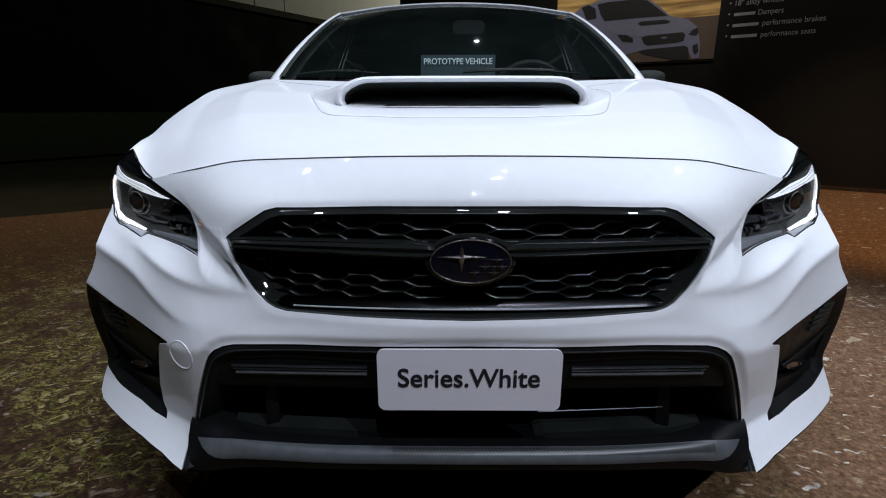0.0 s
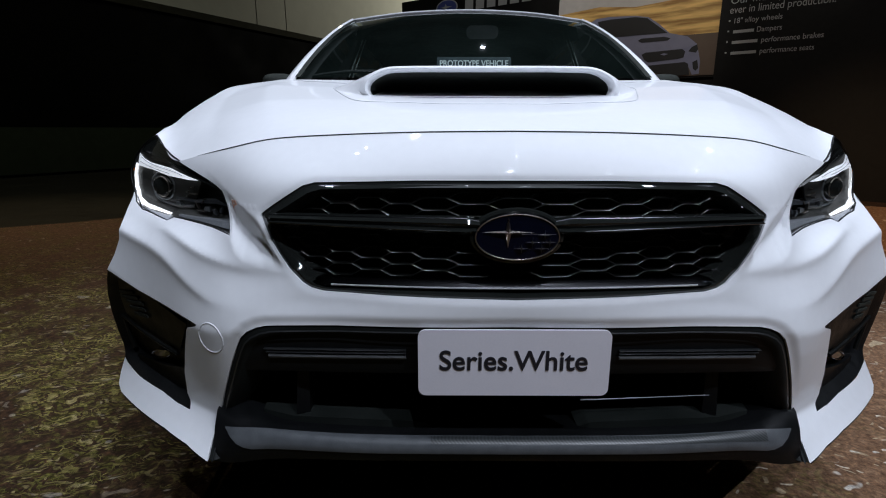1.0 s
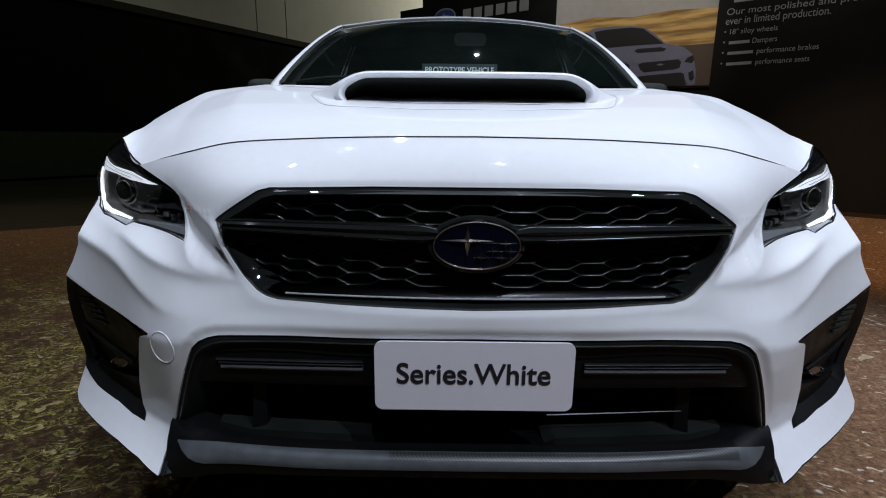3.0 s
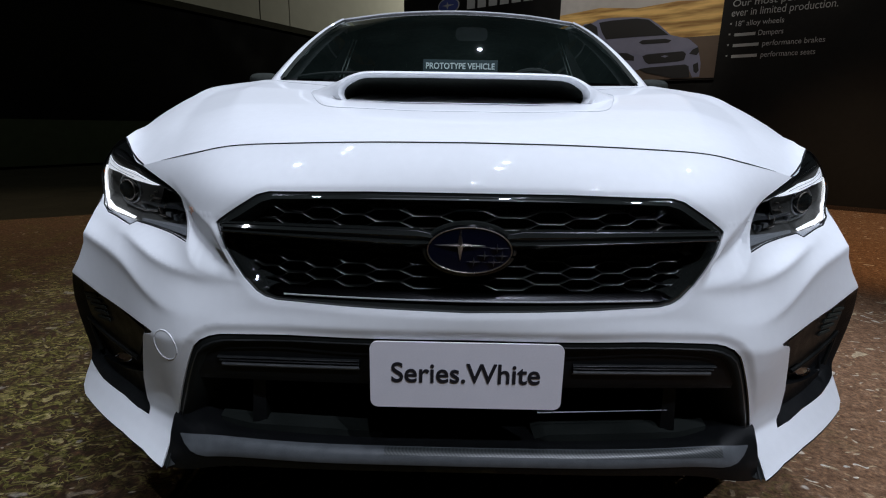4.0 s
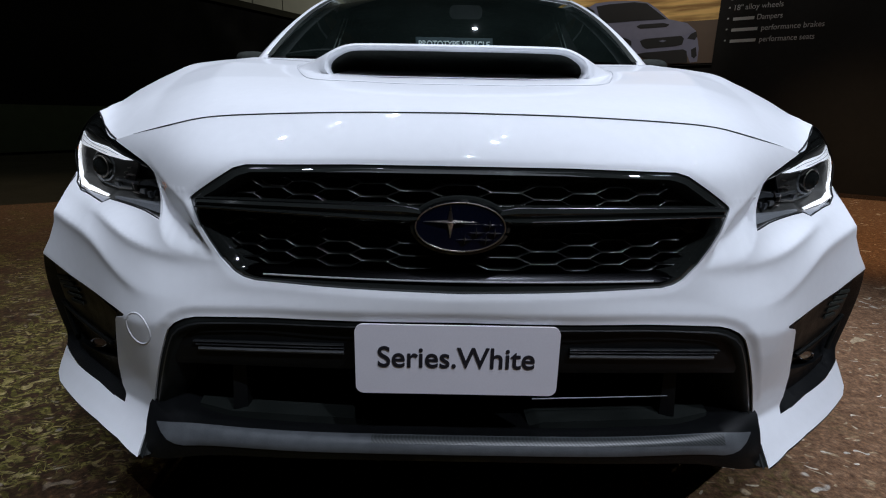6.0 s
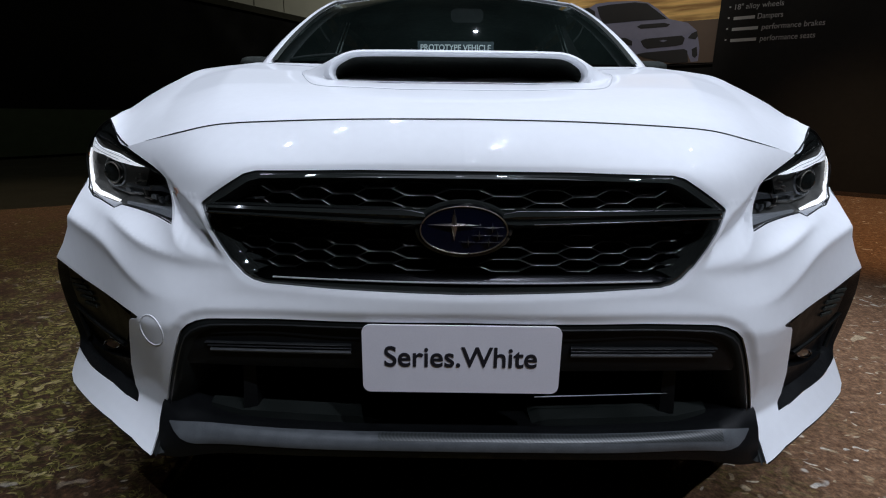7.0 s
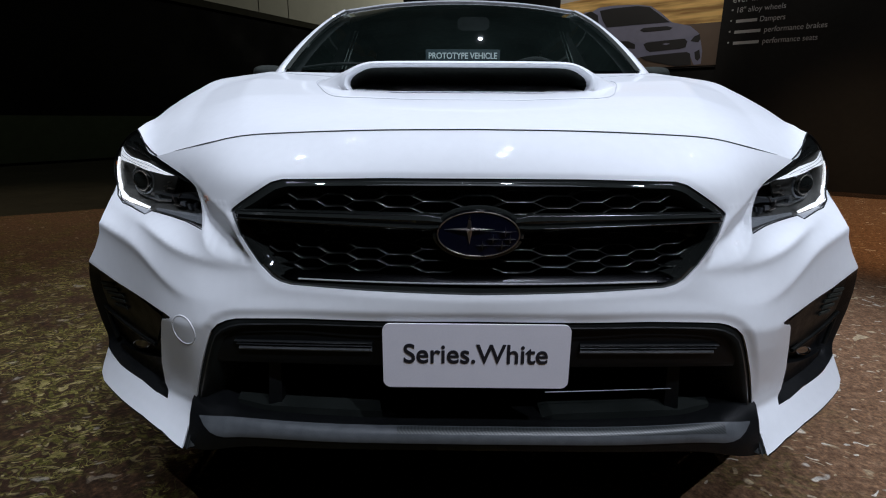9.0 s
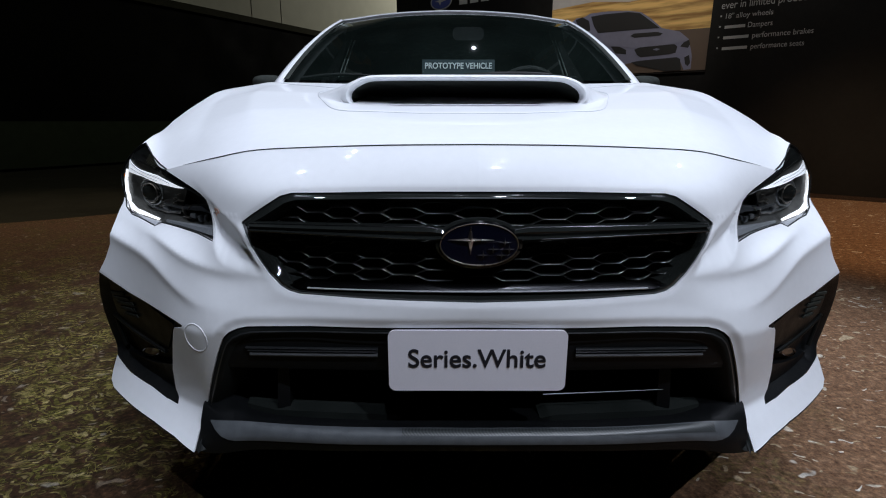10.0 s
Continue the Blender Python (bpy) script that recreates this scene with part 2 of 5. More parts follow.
    for scale, turn, stretch, seed, size in ((18, 24, 2.4, 0.0, 0.40), (22, -42, 3.0, 3.1, 0.40), (26, 75, 2.6, 7.7, 0.38), (20, -68, 2.8, 12.3, 0.40), (31, 48, 2.4, 19.9, 0.40), (24, 110, 2.8, 26.0, 0.38), (28, 5, 3.2, 31.0, 0.38)):
        mask, cell = leaves(scale, turn, stretch, seed, size)
        tone = nt.nodes.new("ShaderNodeSeparateColor")
        link(cell, tone.inputs[0])
        col = ramp(tone.outputs[0], green)
        m1 = nt.nodes.new("ShaderNodeMath")
        m1.operation = "MULTIPLY"
        link(mask, m1.inputs[0])
        link(keep.outputs[0], m1.inputs[1])
        thin = nt.nodes.new("ShaderNodeMath")
        thin.operation = "GREATER_THAN"
        link(tone.outputs[1], thin.inputs[0])
        thin.inputs[1].default_value = 0.45
        m2 = nt.nodes.new("ShaderNodeMath")
        m2.operation = "MULTIPLY"
        link(m1.outputs[0], m2.inputs[0])
        link(thin.outputs[0], m2.inputs[1])
        out = mix(m2.outputs[0], out, col)
    for scale, warp, pale in ((13.0, 2.2, (0.18, 0.155, 0.05)), (19.0, 1.6, (0.11, 0.103, 0.024)), (24.0, 2.6, (0.013, 0.009, 0.004))):    # curled blades
        curl = node("ShaderNodeTexNoise", Scale=scale, Detail=2.0, Roughness=0.5, Distortion=warp)
        link(tc.outputs["Object"], curl.inputs["Vector"])
        gap_ = nt.nodes.new("ShaderNodeMath")
        gap_.operation = "SUBTRACT"
        link(curl.outputs["Fac"], gap_.inputs[0])
        gap_.inputs[1].default_value = 0.5
        near_ = nt.nodes.new("ShaderNodeMath")
        near_.operation = "ABSOLUTE"
        link(gap_.outputs[0], near_.inputs[0])
        blade_ = node("ShaderNodeMapRange")
        blade_.inputs["From Min"].default_value, blade_.inputs["From Max"].default_value = 0.022, 0.008
        link(near_.outputs[0], blade_.inputs["Value"])
        broken = node("ShaderNodeMapRange")
        broken.inputs["From Min"].default_value, broken.inputs["From Max"].default_value = 0.47, 0.56
        link(noisy(scale * 0.8, 2.0).outputs["Fac"], broken.inputs["Value"])
        m1 = nt.nodes.new("ShaderNodeMath")
        m1.operation = "MULTIPLY"
        link(blade_.outputs[0], m1.inputs[0])
        link(broken.outputs[0], m1.inputs[1])
        m2 = nt.nodes.new("ShaderNodeMath")
        m2.operation = "MULTIPLY"
        link(m1.outputs[0], m2.inputs[0])
        link(keep.outputs[0], m2.inputs[1])
        out = mix(m2.outputs[0], out, pale)
    chip_share = node("ShaderNodeMapRange")
    chip_share.inputs["To Min"].default_value, chip_share.inputs["To Max"].default_value = 0.22, 1.0
    link(bare.outputs[0], chip_share.inputs["Value"])
    for scale, turn, stretch, seed, size, few in ((9, 35, 1.7, 5.0, 0.26, 0.86), (13, 15, 1.9, 11.0, 0.30, 0.84), (30, -20, 2.4, 17.0, 0.34, 0.76)):
        mask, cell = leaves(scale, turn, stretch, seed, size)
        tone = nt.nodes.new("ShaderNodeSeparateColor")
        link(cell, tone.inputs[0])
        thin = nt.nodes.new("ShaderNodeMath")
        thin.operation = "GREATER_THAN"
        link(tone.outputs[1], thin.inputs[0])
        thin.inputs[1].default_value = few
        m1 = nt.nodes.new("ShaderNodeMath")
        m1.operation = "MULTIPLY"
        link(mask, m1.inputs[0])
        link(chip_share.outputs[0], m1.inputs[1])
        m2 = nt.nodes.new("ShaderNodeMath")
        m2.operation = "MULTIPLY"
        link(m1.outputs[0], m2.inputs[0])
        link(thin.outputs[0], m2.inputs[1])
        out = mix(m2.outputs[0], out, ramp(tone.outputs[0], [(0.0, (0.20, 0.13, 0.07)), (0.5, (0.36, 0.28, 0.18)), (1.0, (0.55, 0.52, 0.46))]))
    speck = ramp(noisy(75, 6.0, 0.75).outputs["Fac"], [(0.30, (0.38, 0.38, 0.38)), (0.50, (1.06, 1.06, 1.06)), (0.68, (1.95, 1.9, 1.75))])
    out = mix(1.0, out, speck, "MULTIPLY")
    link(out, b.inputs["Base Color"])
    bn = node("ShaderNodeBump", Strength=0.15, Distance=0.002)
    link(noisy(240, 3.0).outputs["Fac"], bn.inputs["Height"])
    link(bn.outputs[0], b.inputs["Normal"])
    return m


LITTER = litter_print()
DARKFLOOR = material("dark_hall_carpet", (0.027, 0.025, 0.017), 0.9, 0, 0, 0.3, 40, 0.3, 0.1)


# ---- mesh helpers ----
def mk(name, verts, faces, mat, parent=None, label="", sharp=38):
    me = bpy.data.meshes.new(name)
    bm = bmesh.new()
    vs = [bm.verts.new(v) for v in verts]
    for f in faces:
        f = list(dict.fromkeys(f))
        if len(f) > 2:
            try:
                bm.faces.new([vs[i] for i in f])
            except ValueError:
                pass
    bmesh.ops.remove_doubles(bm, verts=bm.verts[:], dist=2e-5)
    bmesh.ops.recalc_face_normals(bm, faces=bm.faces[:])
    for f in bm.faces:
        f.smooth = True
    bm.to_mesh(me)
    bm.free()
    me.materials.append(mat)
    me.set_sharp_from_angle(angle=radians(sharp))
    ob = new(name, me)
    if parent:
        ob.parent = parent
    if label:
        tagged(ob, label)
    return ob


def thing(name, label, category, group="", at=(0, 0, 0)):
    ob = new(name)
    ob.empty_display_size = 0.1
    ob.location = at
    return tagged(ob, label, category, group)


def spl(pts, n, closed=False):
    """n points evenly along a Catmull-Rom curve through pts."""
    p = np.array(pts, float)
    if closed:
        ext = np.vstack([p[-1], p, p[0], p[1]])
    else:
        ext = np.vstack([2 * p[0] - p[1], p, 2 * p[-1] - p[-2]])
    out = []
    for i in range(1, len(ext) - 2):
        a, b, c, d = ext[i - 1:i + 3]
        for t in np.linspace(0, 1, 24, endpoint=False):
            out.append(0.5 * (2 * b + (c - a) * t + (2 * a - 5 * b + 4 * c - d) * t * t + (3 * b - a - 3 * c + d) * t ** 3))
    out.append(ext[-2])
    return along(np.array(out), n)


def along(p, n):
    d = np.r_[0, np.cumsum(np.linalg.norm(np.diff(p, axis=0), axis=1))]
    s = np.linspace(0, d[-1], n)
    return np.column_stack([np.interp(s, d, p[:, k]) for k in range(p.shape[1])])


def steps(pts, step):
    """A polyline cut into pieces no longer than step, its corners kept."""
    out = []
    for a, b in zip(pts[:-1], pts[1:]):
        a, b = np.array(a, float), np.array(b, float)
        k = max(1, int(np.ceil(np.linalg.norm(b - a) / step)))
        out += [tuple(a + (b - a) * i / k) for i in range(k)]
    return out + [tuple(pts[-1])]


def grid(rows):
    n = len(rows[0])
    verts = [tuple(p) for r in rows for p in r]
    faces = [(i * n + j, i * n + j + 1, (i + 1) * n + j + 1, (i + 1) * n + j) for i in range(len(rows) - 1) for j in range(n - 1)]
    return verts, faces


def joined(*pieces):
    verts, faces = [], []
    for v, f in pieces:
        k = len(verts)
        verts += [tuple(p) for p in v]
        faces += [tuple(i + k for i in q) for q in f]
    return verts, faces


def mirrored(piece):
    v, f = piece
    return joined(piece, ([(-x, y, z) for x, y, z in v], [tuple(reversed(q)) for q in f]))


def flip(piece, s):
    v, f = piece
    return [(s * x, y, z) for x, y, z in v], f


def tube(path, r, n=8, closed=False):
    """A round rod along a path; r is one radius or one for each point."""
    p = [Vector(q) for q in path]
    rows = []
    for i, q in enumerate(p):
        a, b = p[max(i - 1, 0)], p[min(i + 1, len(p) - 1)]
        if closed:
            a, b = p[i - 1], p[(i + 1) % len(p)]
        t = (b - a).normalized()
        u = t.cross(Vector((0, 0, 1)) if abs(t.z) < 0.9 else Vector((1, 0, 0))).normalized()
        w = t.cross(u)
        rr = r[i] if isinstance(r, (list, tuple)) else r
        rows.append([q + rr * (math.cos(6.2832 * k / n) * u + math.sin(6.2832 * k / n) * w) for k in range(n + 1)])
    if closed:
        rows.append(rows[0])
        return grid(rows)
    v, f = grid(rows)
    f += [tuple(range(n)), tuple(range(len(v) - n - 1, len(v) - 1))]
    return v, f


def slab(outline, back, shift=(0, 0, 0)):
    """A flat or curved outline in 3D made thick by the vector back."""
    n = len(outline)
    s = Vector(shift)
    v = [Vector(p) + s for p in outline] + [Vector(p) + s + Vector(back) for p in outline]
    f = [tuple(range(n)), tuple(range(2 * n - 1, n - 1, -1))] + [(i, (i + 1) % n, n + (i + 1) % n, n + i) for i in range(n)]
    return [tuple(p) for p in v], f


def box(c, size, bevel=0.0, m=None):
    """A box with chamfered long edges, about c."""
    x, y, z = (s / 2 for s in size)
    b = min(bevel, x * 0.9, y * 0.9, z * 0.9)
    rows = []
    for zz, k in ((-z, b), (-z + b, 0), (z - b, 0), (z, b)):
        xx, yy = x - k, y - k
        q = max(b - k, 0) if b else 0
        ring = [(-xx + q, -yy), (xx - q, -yy), (xx, -yy + q), (xx, yy - q), (xx - q, yy), (-xx + q, yy), (-xx, yy - q), (-xx, -yy + q)]
        rows.append([(px, py, zz) for px, py in ring] + [(ring[0][0], ring[0][1], zz)])
    v, f = grid(rows)
    f += [tuple(range(8)), tuple(range(27, 35))]
    mm = Matrix.Translation(c) @ (m or Matrix())
    return [tuple(mm @ Vector(p)) for p in v], f


def rounded(w, h, r, n=6):
    """Outline of a rounded rectangle about the origin."""
    out = []
    for cx, cy, a0 in ((w / 2 - r, h / 2 - r, 0), (-w / 2 + r, h / 2 - r, 90), (-w / 2 + r, -h / 2 + r, 180), (w / 2 - r, -h / 2 + r, 270)):
        for k in range(n + 1):
            a = radians(a0 + 90 * k / n)
            out.append((cx + r * math.cos(a), cy + r * math.sin(a)))
    return out


def inside(poly, pts):
    x, y = pts[:, 0], pts[:, 1]
    hit = np.zeros(len(pts), bool)
    for (x0, y0), (x1, y1) in zip(poly, poly[1:] + poly[:1]):
        if y0 != y1:
            hit ^= ((y0 > y) != (y1 > y)) & (x < (x1 - x0) * (y - y0) / (y1 - y0) + x0)
    return hit


def far_from(line, pts, closed=False):
    """Distance of each 2D point to a polyline."""
    best = np.full(len(pts), 9.0)
    line = list(line) + ([line[0]] if closed else [])
    for a, b in zip(line[:-1], line[1:]):
        a, b = np.array(a), np.array(b)
        d = b - a
        t = np.clip(((pts - a) @ d) / max(d @ d, 1e-12), 0, 1)
        best = np.minimum(best, np.linalg.norm(pts - a - t[:, None] * d, axis=1))
    return best


def sheet(outline, step, lift, rim=None, skip=None, creases=()):
    """A curved sheet: a 2D outline filled with even triangles, lifted to 3D by lift(points). rim: a vector by which the edge is
    turned back, but where skip(midpoint) is true. creases: 2D lines along which the triangles are aligned."""
    from mathutils.geometry import delaunay_2d_cdt
    edge = steps(list(outline) + [outline[0]], step)[:-1]
    e = np.array(edge)
    lo, hi = e.min(0), e.max(0)
    gx, gy = np.meshgrid(np.arange(lo[0], hi[0], step), np.arange(lo[1], hi[1], step * 0.87))
    gx = gx + (np.arange(gx.shape[0]) % 2)[:, None] * step / 2
    g = np.column_stack([gx.ravel(), gy.ravel()])
    g = g[inside(edge, g)]
    g = g[far_from(edge, g, True) > 0.45 * step]
    n = len(e)
    firm, count = [], n
    folds = []
    for line in creases:
        c = np.array(steps(line, step))
        c = c[inside(edge, c)]
        c = c[far_from(edge, c, True) > 0.3 * step]
        g = g[far_from([tuple(q) for q in c], g) > 0.4 * step]
        folds.append(c)
        firm += [(count + i, count + i + 1) for i in range(len(c) - 1) if np.hypot(*(c[i + 1] - c[i])) < 2.5 * step]
        count += len(c)
    allp = np.vstack([e] + folds + [g])
    vv, _, ff, *_ = delaunay_2d_cdt([Vector(p) for p in allp], firm, [list(range(n))], 1, 1e-7)
    p2 = np.array([(v.x, v.y) for v in vv])
    verts = [tuple(p) for p in lift(p2)]
    faces = [tuple(f) for f in ff]
    if rim is not None:
        e3 = [tuple(p) for p in lift(e)]
        k = len(verts)
        verts += e3 + [tuple(np.array(p) + np.array(rim)) for p in e3]
        for i in range(n):
            j = (i + 1) % n
            if skip is None or not skip((e[i] + e[j]) / 2):
                faces.append((k + i, k + j, k + n + j, k + n + i))
    return verts, faces


def letters(text, size, mat, parent, m, width=None, bold=0.0, name="lettering", depth=0.0006):
    """Built-in font, made into a mesh at pose m (x along the line, y up the letters)."""
    cu = bpy.data.curves.new("text", "FONT")
    cu.body, cu.size, cu.extrude = text, size, depth
    cu.align_x = "LEFT"
    tmp = new("text", cu)
    bpy.context.view_layer.update()
    me = bpy.data.meshes.new_from_object(tmp.evaluated_get(bpy.context.evaluated_depsgraph_get()))
    bpy.data.objects.remove(tmp)
    xs = [v.co.x for v in me.vertices]
    k = (width / (max(xs) - min(xs))) if width else 1.0
    x0 = min(xs)
    for v in me.vertices:
        v.co.x = (v.co.x - x0) * k
    if bold:
        bm = bmesh.new()
        ring = [(bold * math.cos(a), bold * math.sin(a)) for a in np.linspace(0, 6.2832, 9)[:-1]]
        for i, (dx, dy) in enumerate(ring):
            fresh = len(bm.verts)
            bm.from_mesh(me)
            bm.verts.ensure_lookup_table()
            bmesh.ops.translate(bm, verts=bm.verts[fresh:], vec=(dx, dy, i * 0.00003))
        bm.to_mesh(me)
        bm.free()
    for v in me.vertices:
        v.co = m @ v.co
    me.materials.clear()
    me.materials.append(mat)
    ob = new(name, me)
    if parent:
        ob.parent = parent
    return ob


# ---- the hall ----
def wall_box(name, a, b, z0, z1, thick, mat, label="", kind="structure"):
    """An upright slab whose near face runs from a to b (plan points); thick goes to its right hand side."""
    d = (Vector(b) - Vector(a)).normalized()
    n = Vector((d.y, -d.x)) * thick
    base = [(a[0], a[1], z0), (b[0], b[1], z0), (b[0] + n.x, b[1] + n.y, z0), (a[0] + n.x, a[1] + n.y, z0)]
    ob = mk(name, *slab(base, (0, 0, z1 - z0)), mat)
    return tagged(ob, label, "", "", kind)


tagged(mk("floor", *slab([(-26, -12, -0.05), (24, -12, -0.05), (24, 40, -0.05), (-26, 40, -0.05)], (0, 0, -0.1)), DARKFLOOR), "dark hall carpet round the stand", kind="structure")
PRINT_EDGE = [(-7.6, -9.0), (8.4, -9.0), (8.4, 3.10), (4.68, 5.764), (-0.87, 9.737), (-1.2, 7.2), (-2.7, 5.2), (-3.6, 4.5), (-4.6, 3.9), (-7.6, 2.2)]
tagged(mk("floor_print", *slab([(x, y, 0.0) for x, y in PRINT_EDGE], (0, 0, -0.046)), LITTER), "printed floor of grass, leaf litter and brown soil", kind="structure")

LW = lambda y: (-14.2 + 0.598 * y, y)
wall_box("wall_left", LW(40), LW(-12), 0, 3.58, 0.3, DRAPE, "black drape along the hall wall")
wall_box("wall_left_upper", LW(40), LW(-12), 3.60, 11, 0.35, PALEWALL, "pale upper hall wall")
wall_box("trim", (LW(40)[0] + 0.10, 40), (LW(-12)[0] + 0.10, -12), 3.46, 3.62, 0.12, material("dark_beam", (0.036, 0.035, 0.024), 0.8, 0, 0, 0.2, 8, 0.0, 0.1), "dark beam under the pale wall")
wall_box("barrier", (LW(30)[0] + 0.55, 30), (LW(-10)[0] + 0.55, -10), 0, 0.86, 0.12, BARRIER, "low grey-green barrier before the drape")
wall_box("wall_back", (-30, 39.5), (30, 39.5), 0, 11, -0.3, PALEWALL, "pale far hall wall")
wall_box("wall_right", (23.5, 40), (23.5, -12), 0, 11, -0.3, DRAPE, "black hall wall")
wall_box("wall_front", (-26, -11.5), (24, -11.5), 0, 11, 0.3, DRAPE, "black hall wall")
tagged(mk("ceiling", *slab([(-26, -12, 11), (24, -12, 11), (24, 40, 11), (-26, 40, 11)], (0, 0, 0.2)), CEIL), "black hall ceiling", kind="structure")

# seams of the pale wall
for yy in (14.9, 15.8):
    x0, _ = LW(yy)
    tagged(mk("trim", *box((x0 + 0.004, yy, 5.6), (0.012, 0.016, 3.9), 0.002), material("wall_joint", (0.30, 0.30, 0.25), 0.8, 0, 0, 0.1, 10)), "thin dark joint in the pale wall", kind="structure")

# display wall: u runs along it, z up, off towards the viewer
WO, WD, WN = Vector((4.67, 5.77, 0)), Vector((0.813, -0.582, 0)), Vector((-0.582, -0.813, 0))


def wp(u, z, off=0.0):
    return WO + u * WD + off * WN + Vector((0, 0, z))


def board(name, u0, u1, z0, z1, off, thick, mat, parent=None, label=""):
    return mk(name, *slab([wp(u0, z0, off), wp(u1, z0, off), wp(u1, z1, off), wp(u0, z1, off)], -thick * WN), mat, parent, label)


def flat(name, pts, off, mat, parent, label="", thick=0.003):
    return mk(name, *slab([wp(u, z, off) for u, z in pts], -thick * WN), mat, parent, label)


dw = thing("display_wall", "black angled display wall with a logo and pale lettering", "wall", at=tuple(wp(-3, 0, -0.1)))
dw.location = (0, 0, 0)
board("panel", -6.32, -1.66, 0, 4.6, 0, 0.16, PANELBLK, dw)
board("panel", -6.81, -6.32, 0, 3.03, 0.02, 0.18, PANELBLK, dw)
board("panel", -1.66, 4.4, 0, 4.6, 0.06, 0.22, PANELBLK, dw)
board("skirting", -1.66, 4.4, 0, 0.05, 0.075, 0.012, DARKCH, dw, "dark metal skirting")
PALE = material("logo_grey", (0.42, 0.42, 0.40), 0.5, 0, 0, 0.05, 50)
LBLUE = material("logo_blue", (0.06, 0.08, 0.25), 0.4, 0, 0, 0.1, 50)
oval = [(-5.84 + 0.22 * math.cos(a), 2.83 + 0.13 * math.sin(a)) for a in np.linspace(0, 6.2832, 33)[:-1]]
oval_in = [(-5.84 + 0.20 * math.cos(a), 2.83 + 0.11 * math.sin(a)) for a in np.linspace(0, 6.2832, 33)[:-1]]
logo = flat("logo", oval, 0.004, PALE, dw, "pale rimmed blue oval logo")
flat("logo_field", oval_in, 0.008, LBLUE, logo)
flat("logo_mark", [(-5.97, 2.84), (-5.88, 2.85), (-5.86, 2.89), (-5.84, 2.85), (-5.72, 2.84), (-5.84, 2.82), (-5.86, 2.77), (-5.88, 2.82)], 0.012, PALE, logo)
for k in range(6):
    u = -5.47 + k * 0.208
    flat("logo_bar", [(u, 2.735), (u + 0.155, 2.735), (u + 0.155, 2.895), (u, 2.895)], 0.004, PALE, dw, "pale block standing for a logo letter")

# lettering of the display wall
WM = Matrix(((WD.x, 0, WN.x, 0), (WD.y, 0, WN.y, 0), (0, 1, 0, 0), (0, 0, 0, 1)))


def wall_text(text, u, z, size, width):
    ob = letters(text, size, WHITEINK, dw, Matrix.Translation(wp(u, z, 0.064)) @ WM, width, 0.0)
    return ob


def wall_bar(u0, u1, z, h):
    flat("brand_bar", [(u0, z), (u1, z), (u1, z + h), (u0, z + h)], 0.064, WHITEINK, dw)


wall_bar(-1.50, -0.55, 2.46, 0.085)
wall_text("Our most polished and precise", -1.56, 2.325, 0.105, 1.42)
wall_text("ever in limited production.", -1.56, 2.215, 0.12, 1.03)
for zz, words, bar, u0, w in ((2.10, '18" alloy wheels', 0, -1.50, 0.49), (1.98, "Dampers", 0.22, -1.25, 0.25), (1.858, "performance brakes", 0.27, -1.19, 0.60), (1.733, "performance seats", 0.27, -1.19, 0.53)):
    flat("bullet", [(-1.562, zz + 0.025), (-1.544, zz + 0.025), (-1.544, zz + 0.043), (-1.562, zz + 0.043)], 0.064, WHITEINK, dw)
    if bar:
        wall_bar(-1.50, -1.50 + bar, zz + 0.006, 0.034)
    wall_text(words, u0, zz, 0.085, w)

# printed poster: sky, sand and dark road, with a plain white car shape
SKY = material("poster_sky", (0.46, 0.43, 0.40), 0.6, 0, 0, 0.08, 12)
ROAD = material("poster_road", (0.11, 0.075, 0.052), 0.6, 0, 0, 0.08, 12)
PWHITE = material("poster_white", (0.185, 0.188, 0.27), 0.6, 0, 0, 0.08, 12)
PGREY = material("poster_grey", (0.20, 0.20, 0.275), 0.6, 0, 0, 0.08, 12)
PDARK = material("poster_dark", (0.014, 0.013, 0.013), 0.6, 0, 0, 0.08, 12)


def sand_print():
    m = material("poster_sand", (0.6, 0.4, 0.12), 0.6)
    nt = m.node_tree
    b = nt.nodes["Principled BSDF"]
    tc = nt.nodes.new("ShaderNodeTexCoord")
    mp = nt.nodes.new("ShaderNodeMapping")
    mp.inputs["Scale"].default_value = (1, 1, 9)
    ns = nt.nodes.new("ShaderNodeTexNoise")
    ns.inputs["Scale"].default_value, ns.inputs["Detail"].default_value = 1.6, 6
    rp = nt.nodes.new("ShaderNodeValToRGB")
    rp.color_ramp.elements[0].position, rp.color_ramp.elements[0].color = 0.36, (0.30, 0.155, 0.040, 1)
    rp.color_ramp.elements[1].position, rp.color_ramp.elements[1].color = 0.6, (0.82, 0.52, 0.17, 1)
    nt.links.new(tc.outputs["Object"], mp.inputs["Vector"])
    nt.links.new(mp.outputs[0], ns.inputs["Vector"])
    nt.links.new(ns.outputs["Fac"], rp.inputs[0])
    nt.links.new(rp.outputs[0], b.inputs["Base Color"])
    return m


